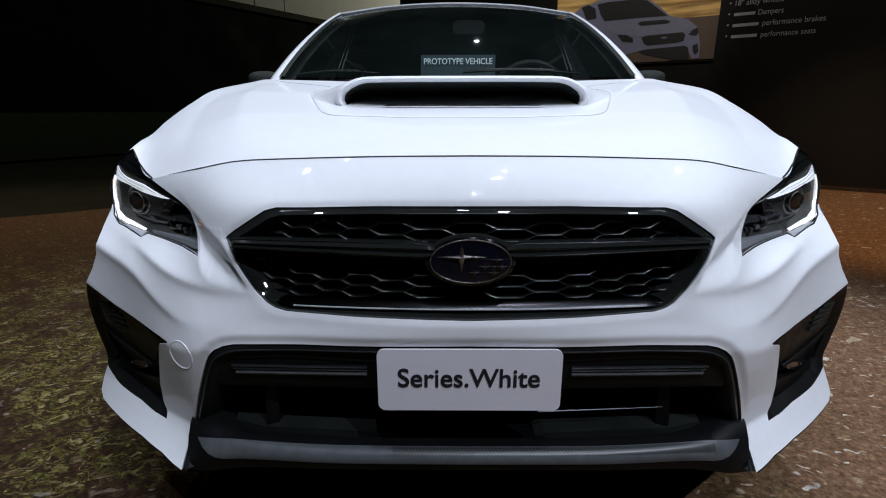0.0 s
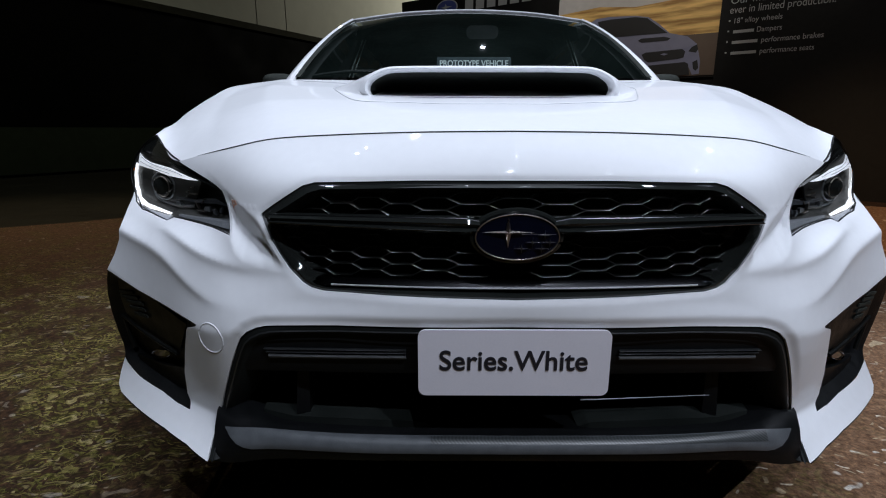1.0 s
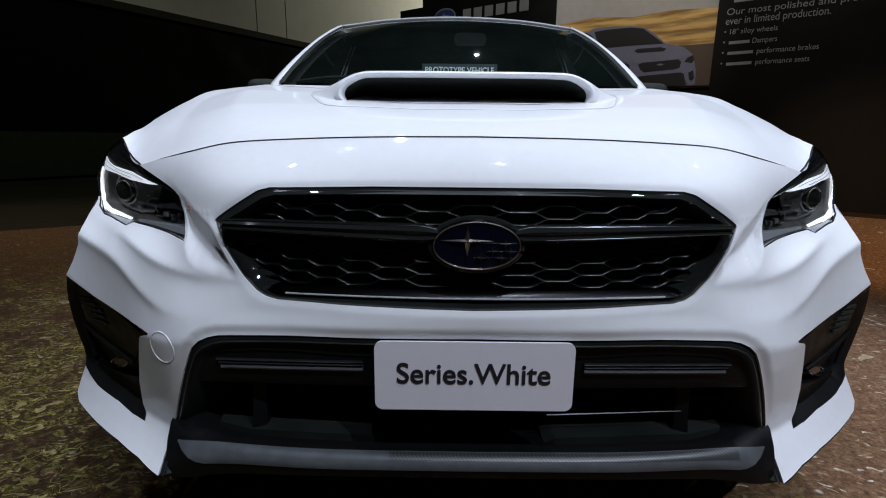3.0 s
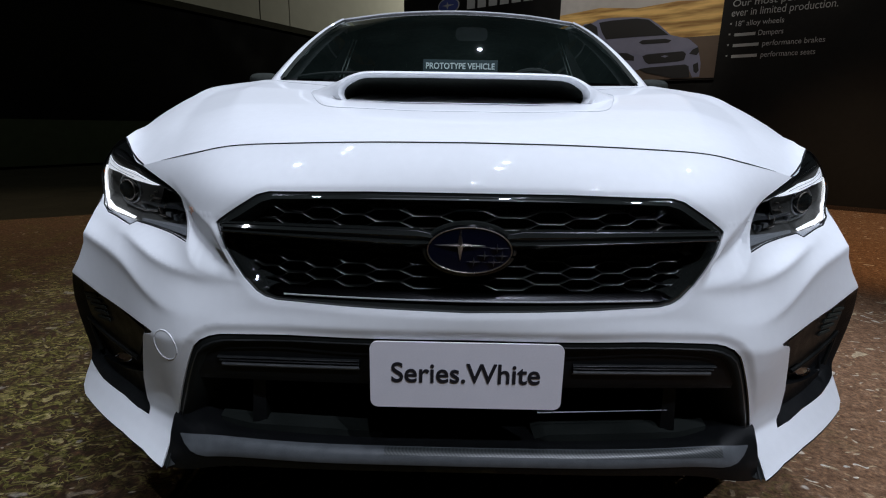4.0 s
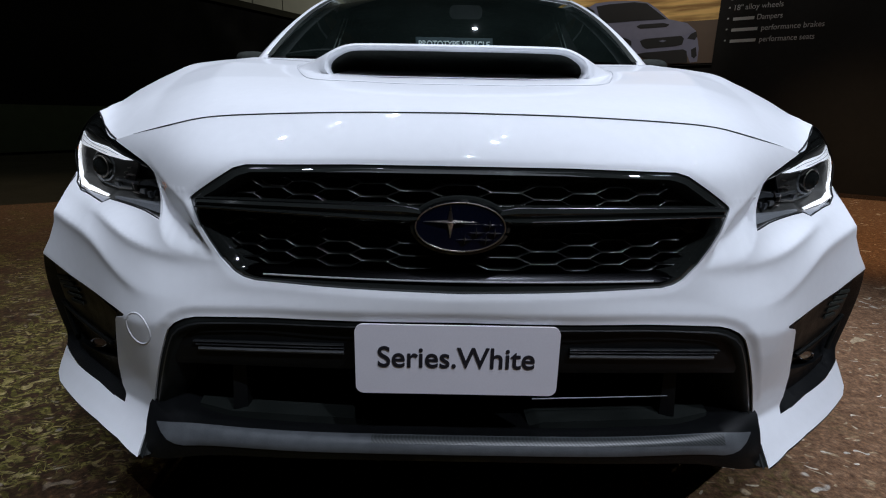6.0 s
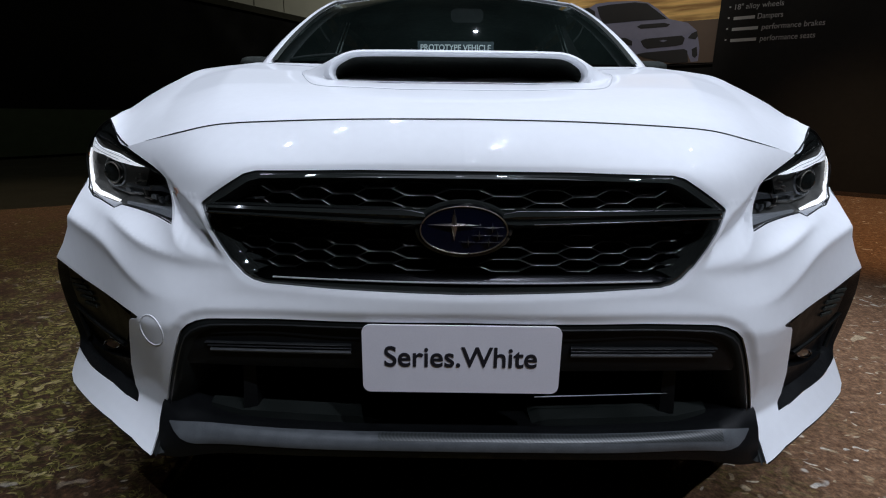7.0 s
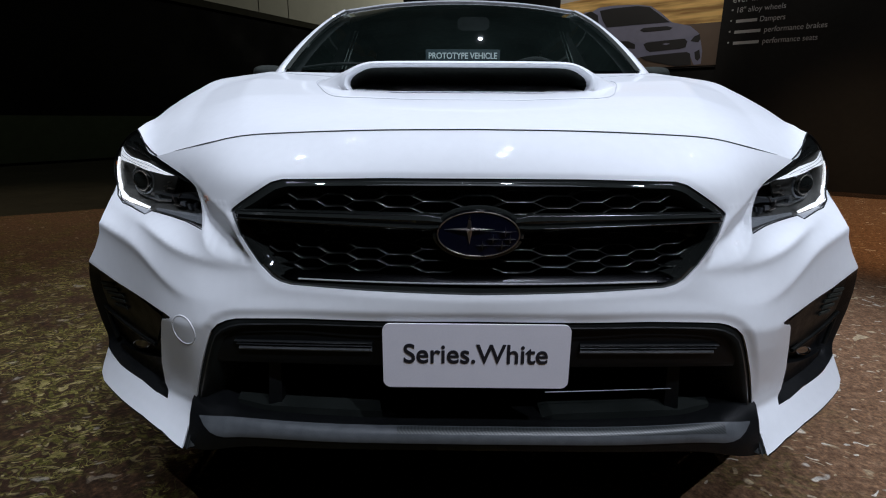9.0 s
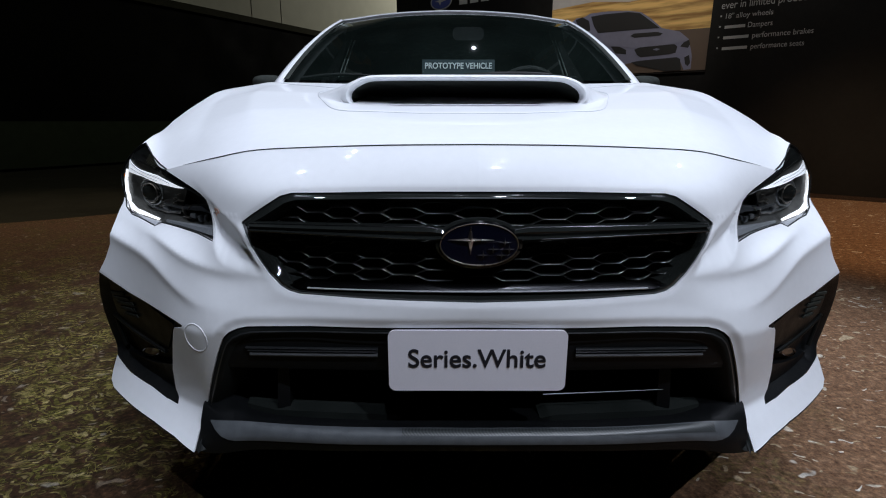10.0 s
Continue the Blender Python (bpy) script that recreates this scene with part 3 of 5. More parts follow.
poster = thing("poster", "printed poster of a white car before yellow sand", "poster")
board("backing", -3.81, -1.662, 1.50, 3.6, 0.03, 0.028, PDARK, poster)
flat("sky", [(-3.80, 2.40), (-1.665, 2.40), (-1.665, 3.58), (-3.80, 3.58)], 0.034, SKY, poster)
SAND = sand_print()
flat("sand", [(-3.80, 2.02), (-1.665, 2.02), (-1.665, 2.43), (-2.2, 2.47), (-2.7, 2.44), (-3.2, 2.50), (-3.80, 2.46)], 0.038, SAND, poster)
flat("road", [(-3.80, 1.52), (-1.665, 1.52), (-1.665, 2.02), (-3.80, 2.05)], 0.042, ROAD, poster)
pc = flat("pictured_car", [(-3.553, 1.89), (-3.523, 2.23), (-3.415, 2.31), (-3.303, 2.311), (-3.223, 2.349), (-3.034, 2.354), (-2.695, 2.329), (-2.522, 2.292), (-2.385, 2.198), (-2.239, 2.068), (-2.011, 2.003), (-1.898, 1.907), (-1.86, 1.785), (-1.836, 1.691), (-1.834, 1.538), (-1.915, 1.53), (-1.964, 1.628), (-2.597, 1.659), (-3.229, 1.53)], 0.046, PWHITE, poster, thick=0.002)
for nm, mat_, pts in (
        ("pictured_hood", PGREY, [(-3.087, 2.066), (-2.641, 2.067), (-2.238, 2.064), (-2.011, 1.998), (-1.91, 1.915), (-2.028, 1.861), (-2.566, 1.842), (-2.936, 1.904)]),
        ("pictured_window", PDARK, [(-3.205, 2.307), (-3.031, 2.319), (-2.693, 2.312), (-2.536, 2.281), (-2.407, 2.182), (-2.263, 2.07), (-2.642, 2.079), (-3.088, 2.081), (-3.151, 2.172)]),
        ("pictured_side_window", PDARK, [(-3.427, 2.285), (-3.331, 2.314), (-3.228, 2.254), (-3.202, 2.126), (-3.341, 2.112)]),
        ("pictured_grille", PDARK, [(-2.569, 1.825), (-2.504, 1.851), (-2.061, 1.856), (-2.023, 1.823), (-2.037, 1.75), (-2.116, 1.735), (-2.477, 1.722), (-2.526, 1.754)]),
        ("pictured_lamp", PDARK, [(-2.894, 1.889), (-2.775, 1.881), (-2.679, 1.832), (-2.673, 1.775), (-2.819, 1.796)]),
        ("pictured_lamp", PDARK, [(-1.988, 1.821), (-1.949, 1.872), (-1.89, 1.897), (-1.873, 1.837), (-1.895, 1.799)]),
        ("pictured_intake", PDARK, [(-2.597, 1.664), (-2.485, 1.678), (-2.018, 1.694), (-1.974, 1.671), (-1.947, 1.533), (-2.135, 1.525), (-2.516, 1.618)]),
        ("pictured_fog_lamp", PDARK, [(-1.925, 1.685), (-1.87, 1.712), (-1.848, 1.611), (-1.875, 1.577), (-1.908, 1.602)])):
    flat(nm, pts, 0.049, mat_, pc, thick=0.002)
flat("pictured_scoop", [(-2.634, 2.006), (-2.587, 2.031), (-2.293, 2.026), (-2.219, 2.001), (-2.251, 1.976), (-2.581, 1.977)], 0.052, PDARK, pc, thick=0.002)
flat("pictured_emblem", [(-2.328, 1.81), (-2.281, 1.821), (-2.231, 1.809), (-2.277, 1.793)], 0.052, PWHITE, pc, thick=0.002)


# ---- the car ----
# Front skin: how far back (y) it lies at half widths NET_X. Upper part: a net by height, natural cubic both ways.
# Lower part: five crease lines, each with its height and depth, joined by nearly flat faces.
NET_Z = [.60, .65, .70, .76, .80, .85]
NET_X = [0, .2, .35, .45, .55, .65, .75, .83, .90]
NET_Y = [
    [.790, .799, .823, .858, .905, .961, 1.033, 1.085, 1.209],
    [.800, .804, .812, .834, .905, .998, 1.082, 1.144, 1.219],
    [.813, .816, .827, .853, .930, 1.020, 1.105, 1.176, 1.242],
    [.824, .829, .843, .878, .956, 1.030, 1.110, 1.185, 1.269],
    [.847, .858, .883, .919, .985, 1.055, 1.141, 1.217, 1.299],
    [.896, .912, .946, .990, 1.045, 1.102, 1.175, 1.247, 1.318]]
# heights and depths of the creases below: tray, hem, foot, edge over vent and intake, ridge to the corner, pod under the lamp, lamp edge, nose
CREASE_Z = [
    [.20, .20, .20, .20, .20, .20, .20, .20, .20],
    [.25, .25, .25, .25, .25, .25, .25, .25, .25],
    [.310, .310, .310, .310, .308, .312, .320, .330, .335],
    [.5205, .5205, .518, .508, .500, .509, .527, .545, .560],
    [.560, .560, .560, .550, .558, .608, .630, .642, .652],
    [.598, .598, .598, .607, .627, .654, .662, .674, .690],
    [.668, .668, .668, .668, .668, .668, .676, .690, .705],
    [.72, .72, .72, .72, .72, .72, .72, .72, .72]]
CREASE_Y = [
    [.788, .787, .789, .788, .787, .830, .905, .965, 1.030],
    [.788, .787, .789, .788, .797, .845, .920, .985, 1.050],
    [.788, .787, .793, .808, .866, .925, .992, 1.062, 1.130],
    [.787, .787, .796, .801, .835, .905, .978, 1.035, 1.085],
    [.788, .795, .812, .815, .846, .918, .998, 1.063, 1.125],
    [.792, .800, .818, .833, .868, .950, 1.054, 1.125, 1.205],
    [.803, .808, .822, .843, .926, 1.008, 1.092, 1.162, 1.232],
    [.817, .820, .831, .859, .936, 1.022, 1.107, 1.179, 1.251]]


def spline_weights(g):
    g = np.array(g, float)
    n, h = len(g), np.diff(g)
    a, b = np.zeros((n, n)), np.zeros((n, n))
    a[0, 0] = a[-1, -1] = 1
    for i in range(1, n - 1):
        a[i, i - 1:i + 2] = h[i - 1], 2 * (h[i - 1] + h[i]), h[i]
        b[i, i - 1:i + 2] = 6 / h[i - 1], -6 / h[i - 1] - 6 / h[i], 6 / h[i]
    bend = np.linalg.solve(a, b)
    eye = np.eye(n)

    def weights(v):
        v = np.clip(v, g[0], g[-1])
        k = np.clip(np.searchsorted(g, v) - 1, 0, n - 2)
        p = ((g[k + 1] - v) / h[k])[:, None]
        q = 1 - p
        return p * eye[k] + q * eye[k + 1] + ((p ** 3 - p) * bend[k] + (q ** 3 - q) * bend[k + 1]) * (h[k] ** 2)[:, None] / 6
    return weights


WZ, WX, NET = spline_weights(NET_Z), spline_weights(NET_X), np.array(NET_Y)
CZ, CY = np.array(CREASE_Z), np.array(CREASE_Y)

SEAM = [(0, .841), (.17, .839), (.325, .8335), (.435, .826), (.52, .810), (.60, .794), (.666, .7785)]
LAMP_TOP = [(.666, .7785), (.62, .765), (.575, .7510), (.545, .7405), (.527, .7325)]
LAMP_IN = [(.519, .720), (.5115, .705), (.5045, .678), (.4985, .6590)]
LAMP_LOW = [(.520, .6620), (.550, .6645), (.59, .6658), (.63, .6668), (.672, .6675), (.682, .6625), (.73, .6655), (.784, .6705), (.826, .6815), (.858, .697)]
LAMP_OUT = [tuple(v) for v in spl([(.858, .697), (.881, .716), (.894, .744), (.884, .776), (.855, .801), (.820, .819), (.787, .829)], 24)[1:]] + [(.742, .8035), (.702, .789)]
GRILLE = [(0, .763), (.165, .7625), (.333, .7585), (.354, .7530), (.385, .7340), (.410, .7180), (.4275, .7055), (.4285, .7010), (.420, .6830), (.410, .6620), (.396, .6375), (.379, .6125), (.358, .5920), (.343, .5835), (.322, .5785), (.21, .5750), (0, .5705)]
INTAKE = [(0, .5235), (.30, .523), (.400, .5205), (.420, .5195), (.438, .5155), (.455, .5075), (.468, .495), (.477, .478), (.489, .451), (.511, .399), (.533, .345), (.547, .307), (.550, .278), (.549, .254)]
FOG_TOP = [(.848, .547), (.737, .5270), (.632, .5155), (.572, .507), (.559, .5045), (.563, .5000), (.585, .492)]
FOG_IN = [(.591, .485), (.607, .443), (.626, .381), (.631, .330), (.622, .301)]
FOG_LOW = [(.657, .3035), (.707, .3100), (.79, .3130), (.845, .319), (.866, .322)]
FOG_OUT = [(.866, .322), (.884, .336), (.897, .372), (.900, .425), (.889, .475), (.868, .520), (.848, .547)]
HEM = [(.857, .282), (.837, .2745), (.748, .271), (.670, .270), (.605, .265), (.556, .2555)]
CHEEK = [(.858, .697), (.830, .672), (.807, .642), (.808, .615), (.824, .582), (.848, .547)]


FACET = ([.60, .65, .69, .72, .735], [.478, .4855, .4955, .5065, .512])    # z and x of the foot of the step beside the lamp
POD_IN = ([.38, .40, .433, .465, .480, .488, .497, .52, .90], [.604, .606, .611, .619, .629, .640, .651, .660, .70])    # x and z of the inner edge of the pod


def fascia(p):
    """y of the skin at (x, z) points: faces between creases, each hollowed under its upper edge, and the facet beside the lamp."""
    p = np.asarray(p, float).reshape(-1, 2)
    q = np.column_stack([np.abs(p[:, 0]), p[:, 1]])
    wx = WX(q[:, 0])
    upper = np.einsum("ij,jk,ik->i", WZ(q[:, 1]), NET, wx)
    lz, ly = wx @ CZ.T, wx @ CY.T
    ridge = np.clip((q[:, 0] - .50) / .06, 0, 1)
    pod = np.clip((q[:, 0] - .40) / .07, 0, 1) * np.clip((.70 - q[:, 0]) / .03, 0, 1)
    hollow_ = {3: .0036 * ridge, 4: .0050 * pod + .002 * (1 - pod) * ridge}
    lower = np.zeros(len(q))
    for shift, weight in ((-.008, .1), (-.004, .22), (0, .36), (.004, .22), (.008, .1)):
        z = np.clip(q[:, 1] + shift, .20, .72)
        part_y = np.zeros(len(q))
        for k in range(len(CZ) - 1):
            t = (z - lz[:, k]) / np.maximum(lz[:, k + 1] - lz[:, k], 1e-4)
            on = (t >= 0) & (t <= 1)
            face = ly[:, k] * (1 - t) + ly[:, k + 1] * t
            if k in hollow_:
                face = face + hollow_[k] * np.clip(t, 0, 1) * (1 - np.exp(-np.clip(1 - t, 0, 1) / .16)) * 1.6
            part_y[on] = face[on]
        lower += weight * part_y
    k = np.clip((q[:, 1] - .668) / .05, 0, 1)
    k = k * k * (3 - 2 * k)
    y = lower * (1 - k) + upper * k
    dg, di = far_from(GRILLE, q), far_from(INTAKE, q)
    y -= 0.0025 * (1 - np.exp(-(dg / 0.006) ** 2)) * np.exp(-dg / 0.03)                   # rolled edge round the grille
    k = np.clip(np.minimum(di / 0.020, (0.12 - di) / 0.10), 0, 1)
    y -= 0.0065 * k * k * (3 - 2 * k) * np.clip((q[:, 1] - .34) / .12, 0, 1)               # bevel round the intake
    s = np.interp(q[:, 1], *FACET) - q[:, 0]    # facet between lamp and grille
    step = np.where(s > 0, 1, np.where(s > -.006, 1 + .45 * s / .006, .55 * np.clip(1 + (s + .006) / .07, 0, 1)))
    down = (q[:, 0] - .431) * .465 - (q[:, 1] - .691) * .885
    down = np.clip(.5 * (down + np.sqrt(down ** 2 + .0022 ** 2)) - .0003, 0, .06)
    edge = np.clip((dg - .005) / .014, 0, 1)
    rise = np.clip((q[:, 1] - np.interp(q[:, 0], *POD_IN)) / .048, 0, 1)
    y += 0.80 * np.minimum(down, .038) * step * edge * rise * rise * (3 - 2 * rise)
    return y


def on_skin(p, off=0.0):
    p = np.asarray(p, float).reshape(-1, 2)
    return np.column_stack([p[:, 0], fascia(p) + off, p[:, 1]])


car = thing("car", "white sports saloon with hood scoop on the printed floor", "car")

outline = SEAM + LAMP_TOP[1:] + LAMP_IN + LAMP_LOW + CHEEK[1:] + FOG_TOP[1:] + FOG_IN + FOG_LOW + HEM + INTAKE[::-1] + GRILLE[::-1]
fold_z = np.arange(.640, .731, .005)
folds_ = [[(float(np.interp(z, *FACET)) + d, float(z)) for z in fold_z] for d in (0, .006)]
for k in (4, 5):                                        # ridge to the corner, and edge of the pod
    xs = np.arange(.47, .80 if k == 4 else .665, .005)
    folds_.append([(float(x), float(z)) for x, z in zip(xs, WX(xs) @ CZ[k])])
skin = sheet(outline, 0.0037, on_skin, (0, 0.022, 0), lambda m: m[0] < 1e-4 or far_from(FOG_LOW, m[None])[0] < .003, folds_)
# return of the bumper along the flank, above and below the corner vent
wrap = []
for edge_line, back in ((CHEEK, [(.889, 1.30, .67), (.889, 1.30, .655), (.890, 1.30, .64), (.891, 1.30, .61), (.892, 1.30, .58), (.893, 1.30, .55)]), ([(.866, .322), (.863, .298), (.857, .282)], [(.885, 1.30, .322), (.885, 1.30, .298), (.882, 1.30, .282)])):
    front = on_skin(edge_line)
    rows = []
    for k in range(9):
        t = k / 8
        rows.append([tuple((1 - t) * np.array(f) + t * np.array(b) + np.array((0.018 * math.sin(math.pi * t), 0, 0)) * (0.6 if f[2] > 0.5 else 0.1)) for f, b in zip(front, back)])
    wrap.append(grid(rows))
bumper = mk("bumper", *mirrored(joined(skin, *wrap)), PAINT, car, "white front bumper with sharp corners", 32)
# dark hem under the white corners
hem = []
for s in (-1, 1):
    low = on_skin(steps(HEM, 0.02))
    hem.append(flip(grid([[(x, y + 0.004, z + 0.002) for x, y, z in low], [(x, y + 0.001, z - 0.0065) for x, y, z in low], [(x - 0.03, y + 0.05, z - 0.010) for x, y, z in low]]), s))
for s, h in zip((-1, 1), hem):
    mk("lower_trim", *h, SATIN, bumper, "thin dark trim")
# towing eye cover on one side
ring = [(-.527 + .0275 * math.cos(a), .4870 + .027 * math.sin(a)) for a in np.linspace(0, 6.2832, 41)[:-1]]
mk("tow_cover_edge", *tube(on_skin(ring, 0.0003), 0.0014, 8, True), PAINT, bumper, "raised round edge of the towing eye cover")

tag = [(-.501, .7205), (-.488, .7210), (-.484, .713), (-.492, .711), (-.4995, .704)]
mk("tag", *slab(on_skin(steps(tag + [tag[0]], .006)[:-1], -.0012), (0, .0015, 0)), material("orange_tag", (.72, .36, .22), .4, 0, 0, .1, 300), bumper, "small orange tag beside the lamp")
mk("hood_gap", *mirrored(tube(on_skin(spl(SEAM[:-1] + [(.612, .7915)], 50), -0.0004), [.0015] * 42 + [.0015 - .0014 * k / 7 for k in range(8)], 6)), VOID, bumper, "dark gap before the hood")

# hood: rows from the seam back to the windscreen
H0 = on_skin([(0, .8415), (.2, .838), (.38, .830), (.52, .811), (.668, .7795), (.742, .8040), (.789, .830)], 0.003)
H_ROWS = [
    ((0, .21, .40, .545, .675, .76, .808), (1.05, 1.055, 1.075, 1.115, 1.19, 1.27, 1.32), (.876, .875, .869, .860, .851, .853, .855)),
    ((0, .215, .41, .56, .69, .78, .832), (1.25, 1.25, 1.265, 1.29, 1.34, 1.41, 1.45), (.908, .907, .904, .899, .894, .893, .889)),
    ((0, .22, .415, .57, .70, .79, .842), (1.50, 1.50, 1.505, 1.52, 1.55, 1.60, 1.63), (.943, .943, .942, .941, .941, .943, .940)),
    ((0, .22, .42, .57, .70, .79, .840), (1.75, 1.75, 1.755, 1.765, 1.78, 1.80, 1.81), (.980, .980, .982, .983, .985, .989, .986)),
    ((0, .22, .42, .57, .69, .77, .815), (1.93, 1.945, 1.975, 2.015, 2.06, 2.10, 2.12), (1.012, 1.014, 1.020, 1.026, 1.031, 1.034, 1.027))]
rows = [H0] + [np.column_stack(r) for r in H_ROWS]
cols = [spl([r[j] for r in rows], 60) for j in range(7)]
lines = []
for i in range(60):
    right = spl([c[i] for c in cols], 80)
    left = [(-x, y, z) for x, y, z in right[:0:-1]]
    lines.append(left + [tuple(p) for p in right])
for line in lines:
    for j, (x, y, z) in enumerate(line):          # soft crease running back from each lamp to the windscreen
        xc = float(np.interp(y, [.95, 1.06, 1.28, 1.52, 1.74, 2.05], [.435, .478, .558, .632, .668, .72]))
        fade = min(1, max(0, (y - .98) / .25)) * min(1, max(0, (1.95 - y) / .35))
        away = abs(x) - xc
        line[j] = (x, y, z + .0200 * fade * max(0, 1 - away / .12 if away > 0 else 1 + away / .40))
lip = [(x, y + 0.012, z - 0.005) for x, y, z in lines[0]]
skirt = lambda l: [(l[0][0] - .003, l[0][1] + .004, l[0][2] - .014)] + l + [(l[-1][0] + .003, l[-1][1] + .004, l[-1][2] - .014)]
hood = mk("hood", *grid([skirt(l) for l in [lip] + lines]), PAINT, car, "white hood rising to broad shoulders", 50)
HOODP = np.array([p for l in lines for p in l])


def hood_z(x, y):
    d = (HOODP[:, 0] - x) ** 2 + (HOODP[:, 1] - y) ** 2
    k = np.argpartition(d, 9)[:9]
    a = np.column_stack([np.ones(9), HOODP[k, 0] - x, HOODP[k, 1] - y])
    return float(np.linalg.lstsq(a, HOODP[k, 2], rcond=None)[0][0])


# hood scoop: a closed mouth with a rolled rim; flanks and apron run out into the hood
def mouth(y, side=0.0, top=0.0, low=0.0, n=60):
    """The mouth's outline at depth y, grown by side, top and low."""
    w, zl, zt = .314, .927, .989
    half = spl([(0, zl), (.15, zl), (w - .024, zl), (w - .008, zl + .003), (w - .001, zl + .011), (w + .001, zl + .022), (w - .006, zl + .036), (w - .024, zl + .049), (w - .050, zt - .003), (w - .085, zt), (.12, zt + .001), (0, zt + .001)], n)
    d = np.gradient(half, axis=0)
    out = np.column_stack([d[:, 1], -d[:, 0]]) / np.linalg.norm(d, axis=1)[:, None]
    out[0], out[-1] = (0, -1), (0, 1)
    grow = side * out[:, 0] ** 2 + np.where(out[:, 1] > 0, top, low) * out[:, 1] ** 2
    half = half + out * grow[:, None]
    return [(x, y, z) for x, z in half] + [(-x, y, z) for x, z in half[-2:0:-1]]


inner = mouth(1.362)
crest = mouth(1.376, .026, .0135, .005)
crest = [(x, y if z > .935 else y - .026 * (.935 - z) / .013, z) for x, y, z in crest]
n = len(inner)
FOOT = spl([(.300, 1.204), (.333, 1.232), (.362, 1.30), (.386, 1.37), (.412, 1.45), (.438, 1.53), (.453, 1.61), (.444, 1.70), (.37, 1.83), (.18, 1.91), (0, 1.92)], 200)
FOOT_T = np.linspace(0, 1, 200)
foot = []
for i, (x, y, z) in enumerate(crest):
    j = i if i < 60 else n - i
    if j < 21:                                  # along the lower lip
        fx, fy = abs(x) * .93, 1.200
    else:
        t = ((j - 21) / 38) ** .8
        fx, fy = float(np.interp(t, FOOT_T, FOOT[:, 0])), float(np.interp(t, FOOT_T, FOOT[:, 1]))
    fx = math.copysign(fx, x) if i not in (0, 59) else 0.0
    foot.append((fx, fy, hood_z(fx, fy) - 0.001))
shell = []
for k in range(1, 15):
    t = k / 14
    row = []
    for c, f in zip(crest, foot):
        bend = 1.15 if c[2] < .935 else 1.25 if abs(c[0]) < 0.26 else 1.45
        x, y = c[0] + (f[0] - c[0]) * t, c[1] + (f[1] - c[1]) * t
        row.append((x, y, max(f[2] + (c[2] - f[2]) * (1 - t) ** bend, hood_z(x, y) + (0.001 if k < 14 else -.001))))
    shell.append(row)
rings = [mouth(1.385, -.002, -.002, -.001), inner, mouth(1.354, .003, .0025, .001), mouth(1.352, .008, .0065, .0022), mouth(1.358, .015, .0115, .0036), crest] + shell
scoop = mk("hood_scoop", *grid([r + [r[0]] for r in rings]), PAINT, car, "white hood scoop with a wide black mouth", 50)
duct = [mouth(1.380, -.0015, -.0015, -.0005), [(x * 0.97, y + 0.12, z * 0.6 + 0.382) for x, y, z in inner], [(x * 0.9, y + 0.26, 0.957 + (z - .957) * .05) for x, y, z in inner]]
mk("scoop_duct", *grid([r + [r[0]] for r in duct]), VOID, scoop, "black duct")
for s in (-1, 1):
    gap_line = spl([(.40, 1.765), (.444, 1.70), (.453, 1.61), (.438, 1.53), (.412, 1.45), (.386, 1.37), (.362, 1.30), (.333, 1.232), (.300, 1.204), (.24, 1.200), (.0, 1.198)], 70)
    mk("scoop_gap", *tube([(s * x, y, hood_z(x, y) + 0.0006) for x, y in gap_line], 0.0008, 6), SILVER, scoop, "fine gap round the scoop")

for s in (-1, 1):
    back_gap = spl([(.44, 1.80), (.53, 1.87), (.62, 1.945), (.70, 2.03)], 20)
    mk("hood_gap", *tube([(s * x, y, hood_z(x, y) + .0006) for x, y in back_gap], .0009, 6), SILVER, hood, "fine gap behind the hood")

# grille
def inset(poly, d):
    """A half outline drawn in towards (0, .668)."""
    out = []
    for x, z in poly:
        out.append((math.copysign(max(0, abs(x) - d * 1.25 * min(1, abs(x) / 0.3)), x), z + (d if z < .668 else -d) * min(1, abs(z - .668) / 0.06)))
    return out


def mirror_loop(half):
    """A half outline that starts and ends on the middle line, closed round."""
    return list(half) + [(-x, z) for x, z in half[-2:0:-1]]


def recess(p, off):
    p = np.asarray(p, float).reshape(-1, 2)
    y = 0.812 + 0.13 * p[:, 0] ** 2 + off
    return np.column_stack([p[:, 0], y, p[:, 1]])


grille = new("grille")
grille.parent = car
tagged(grille, "gloss black grille with honeycomb bars")
loop = along(np.array(steps(mirror_loop(GRILLE), 0.01) + [GRILLE[0]]), 300)
surround = grid([on_skin(loop, 0.004), on_skin(inset(loop, 0.005), 0.002), recess(inset(loop, 0.010), -0.002), recess(inset(loop, 0.020), 0.012), recess(inset(loop, 0.022), 0.03)])
mk("surround", *surround, GLOSS, grille, "gloss black surround", 50)
mk("back_panel", *sheet(mirror_loop(inset(GRILLE, 0.02)), 0.03, lambda p: recess(p, 0.075)), VOID, grille, "black radiator dark behind")
low_bar = [(x, .5905) for x in np.linspace(-.342, .342, 60)]
bar_rows = []
for dy, dz in ((0.014, 0.0085), (0.004, 0.0080), (0.002, 0.0075), (-0.008, -0.003), (-0.009, -0.0045), (-0.008, -0.006), (0.012, -0.007)):
    bar_rows.append([(x, 0.806 + 0.12 * x * x + dy + .006 * max(0, (abs(x) - .325) / .017), z + 0.004 * (x / .33) ** 2 + dz * min(1, .15 + (.342 - abs(x)) / .02)) for x, z in low_bar])
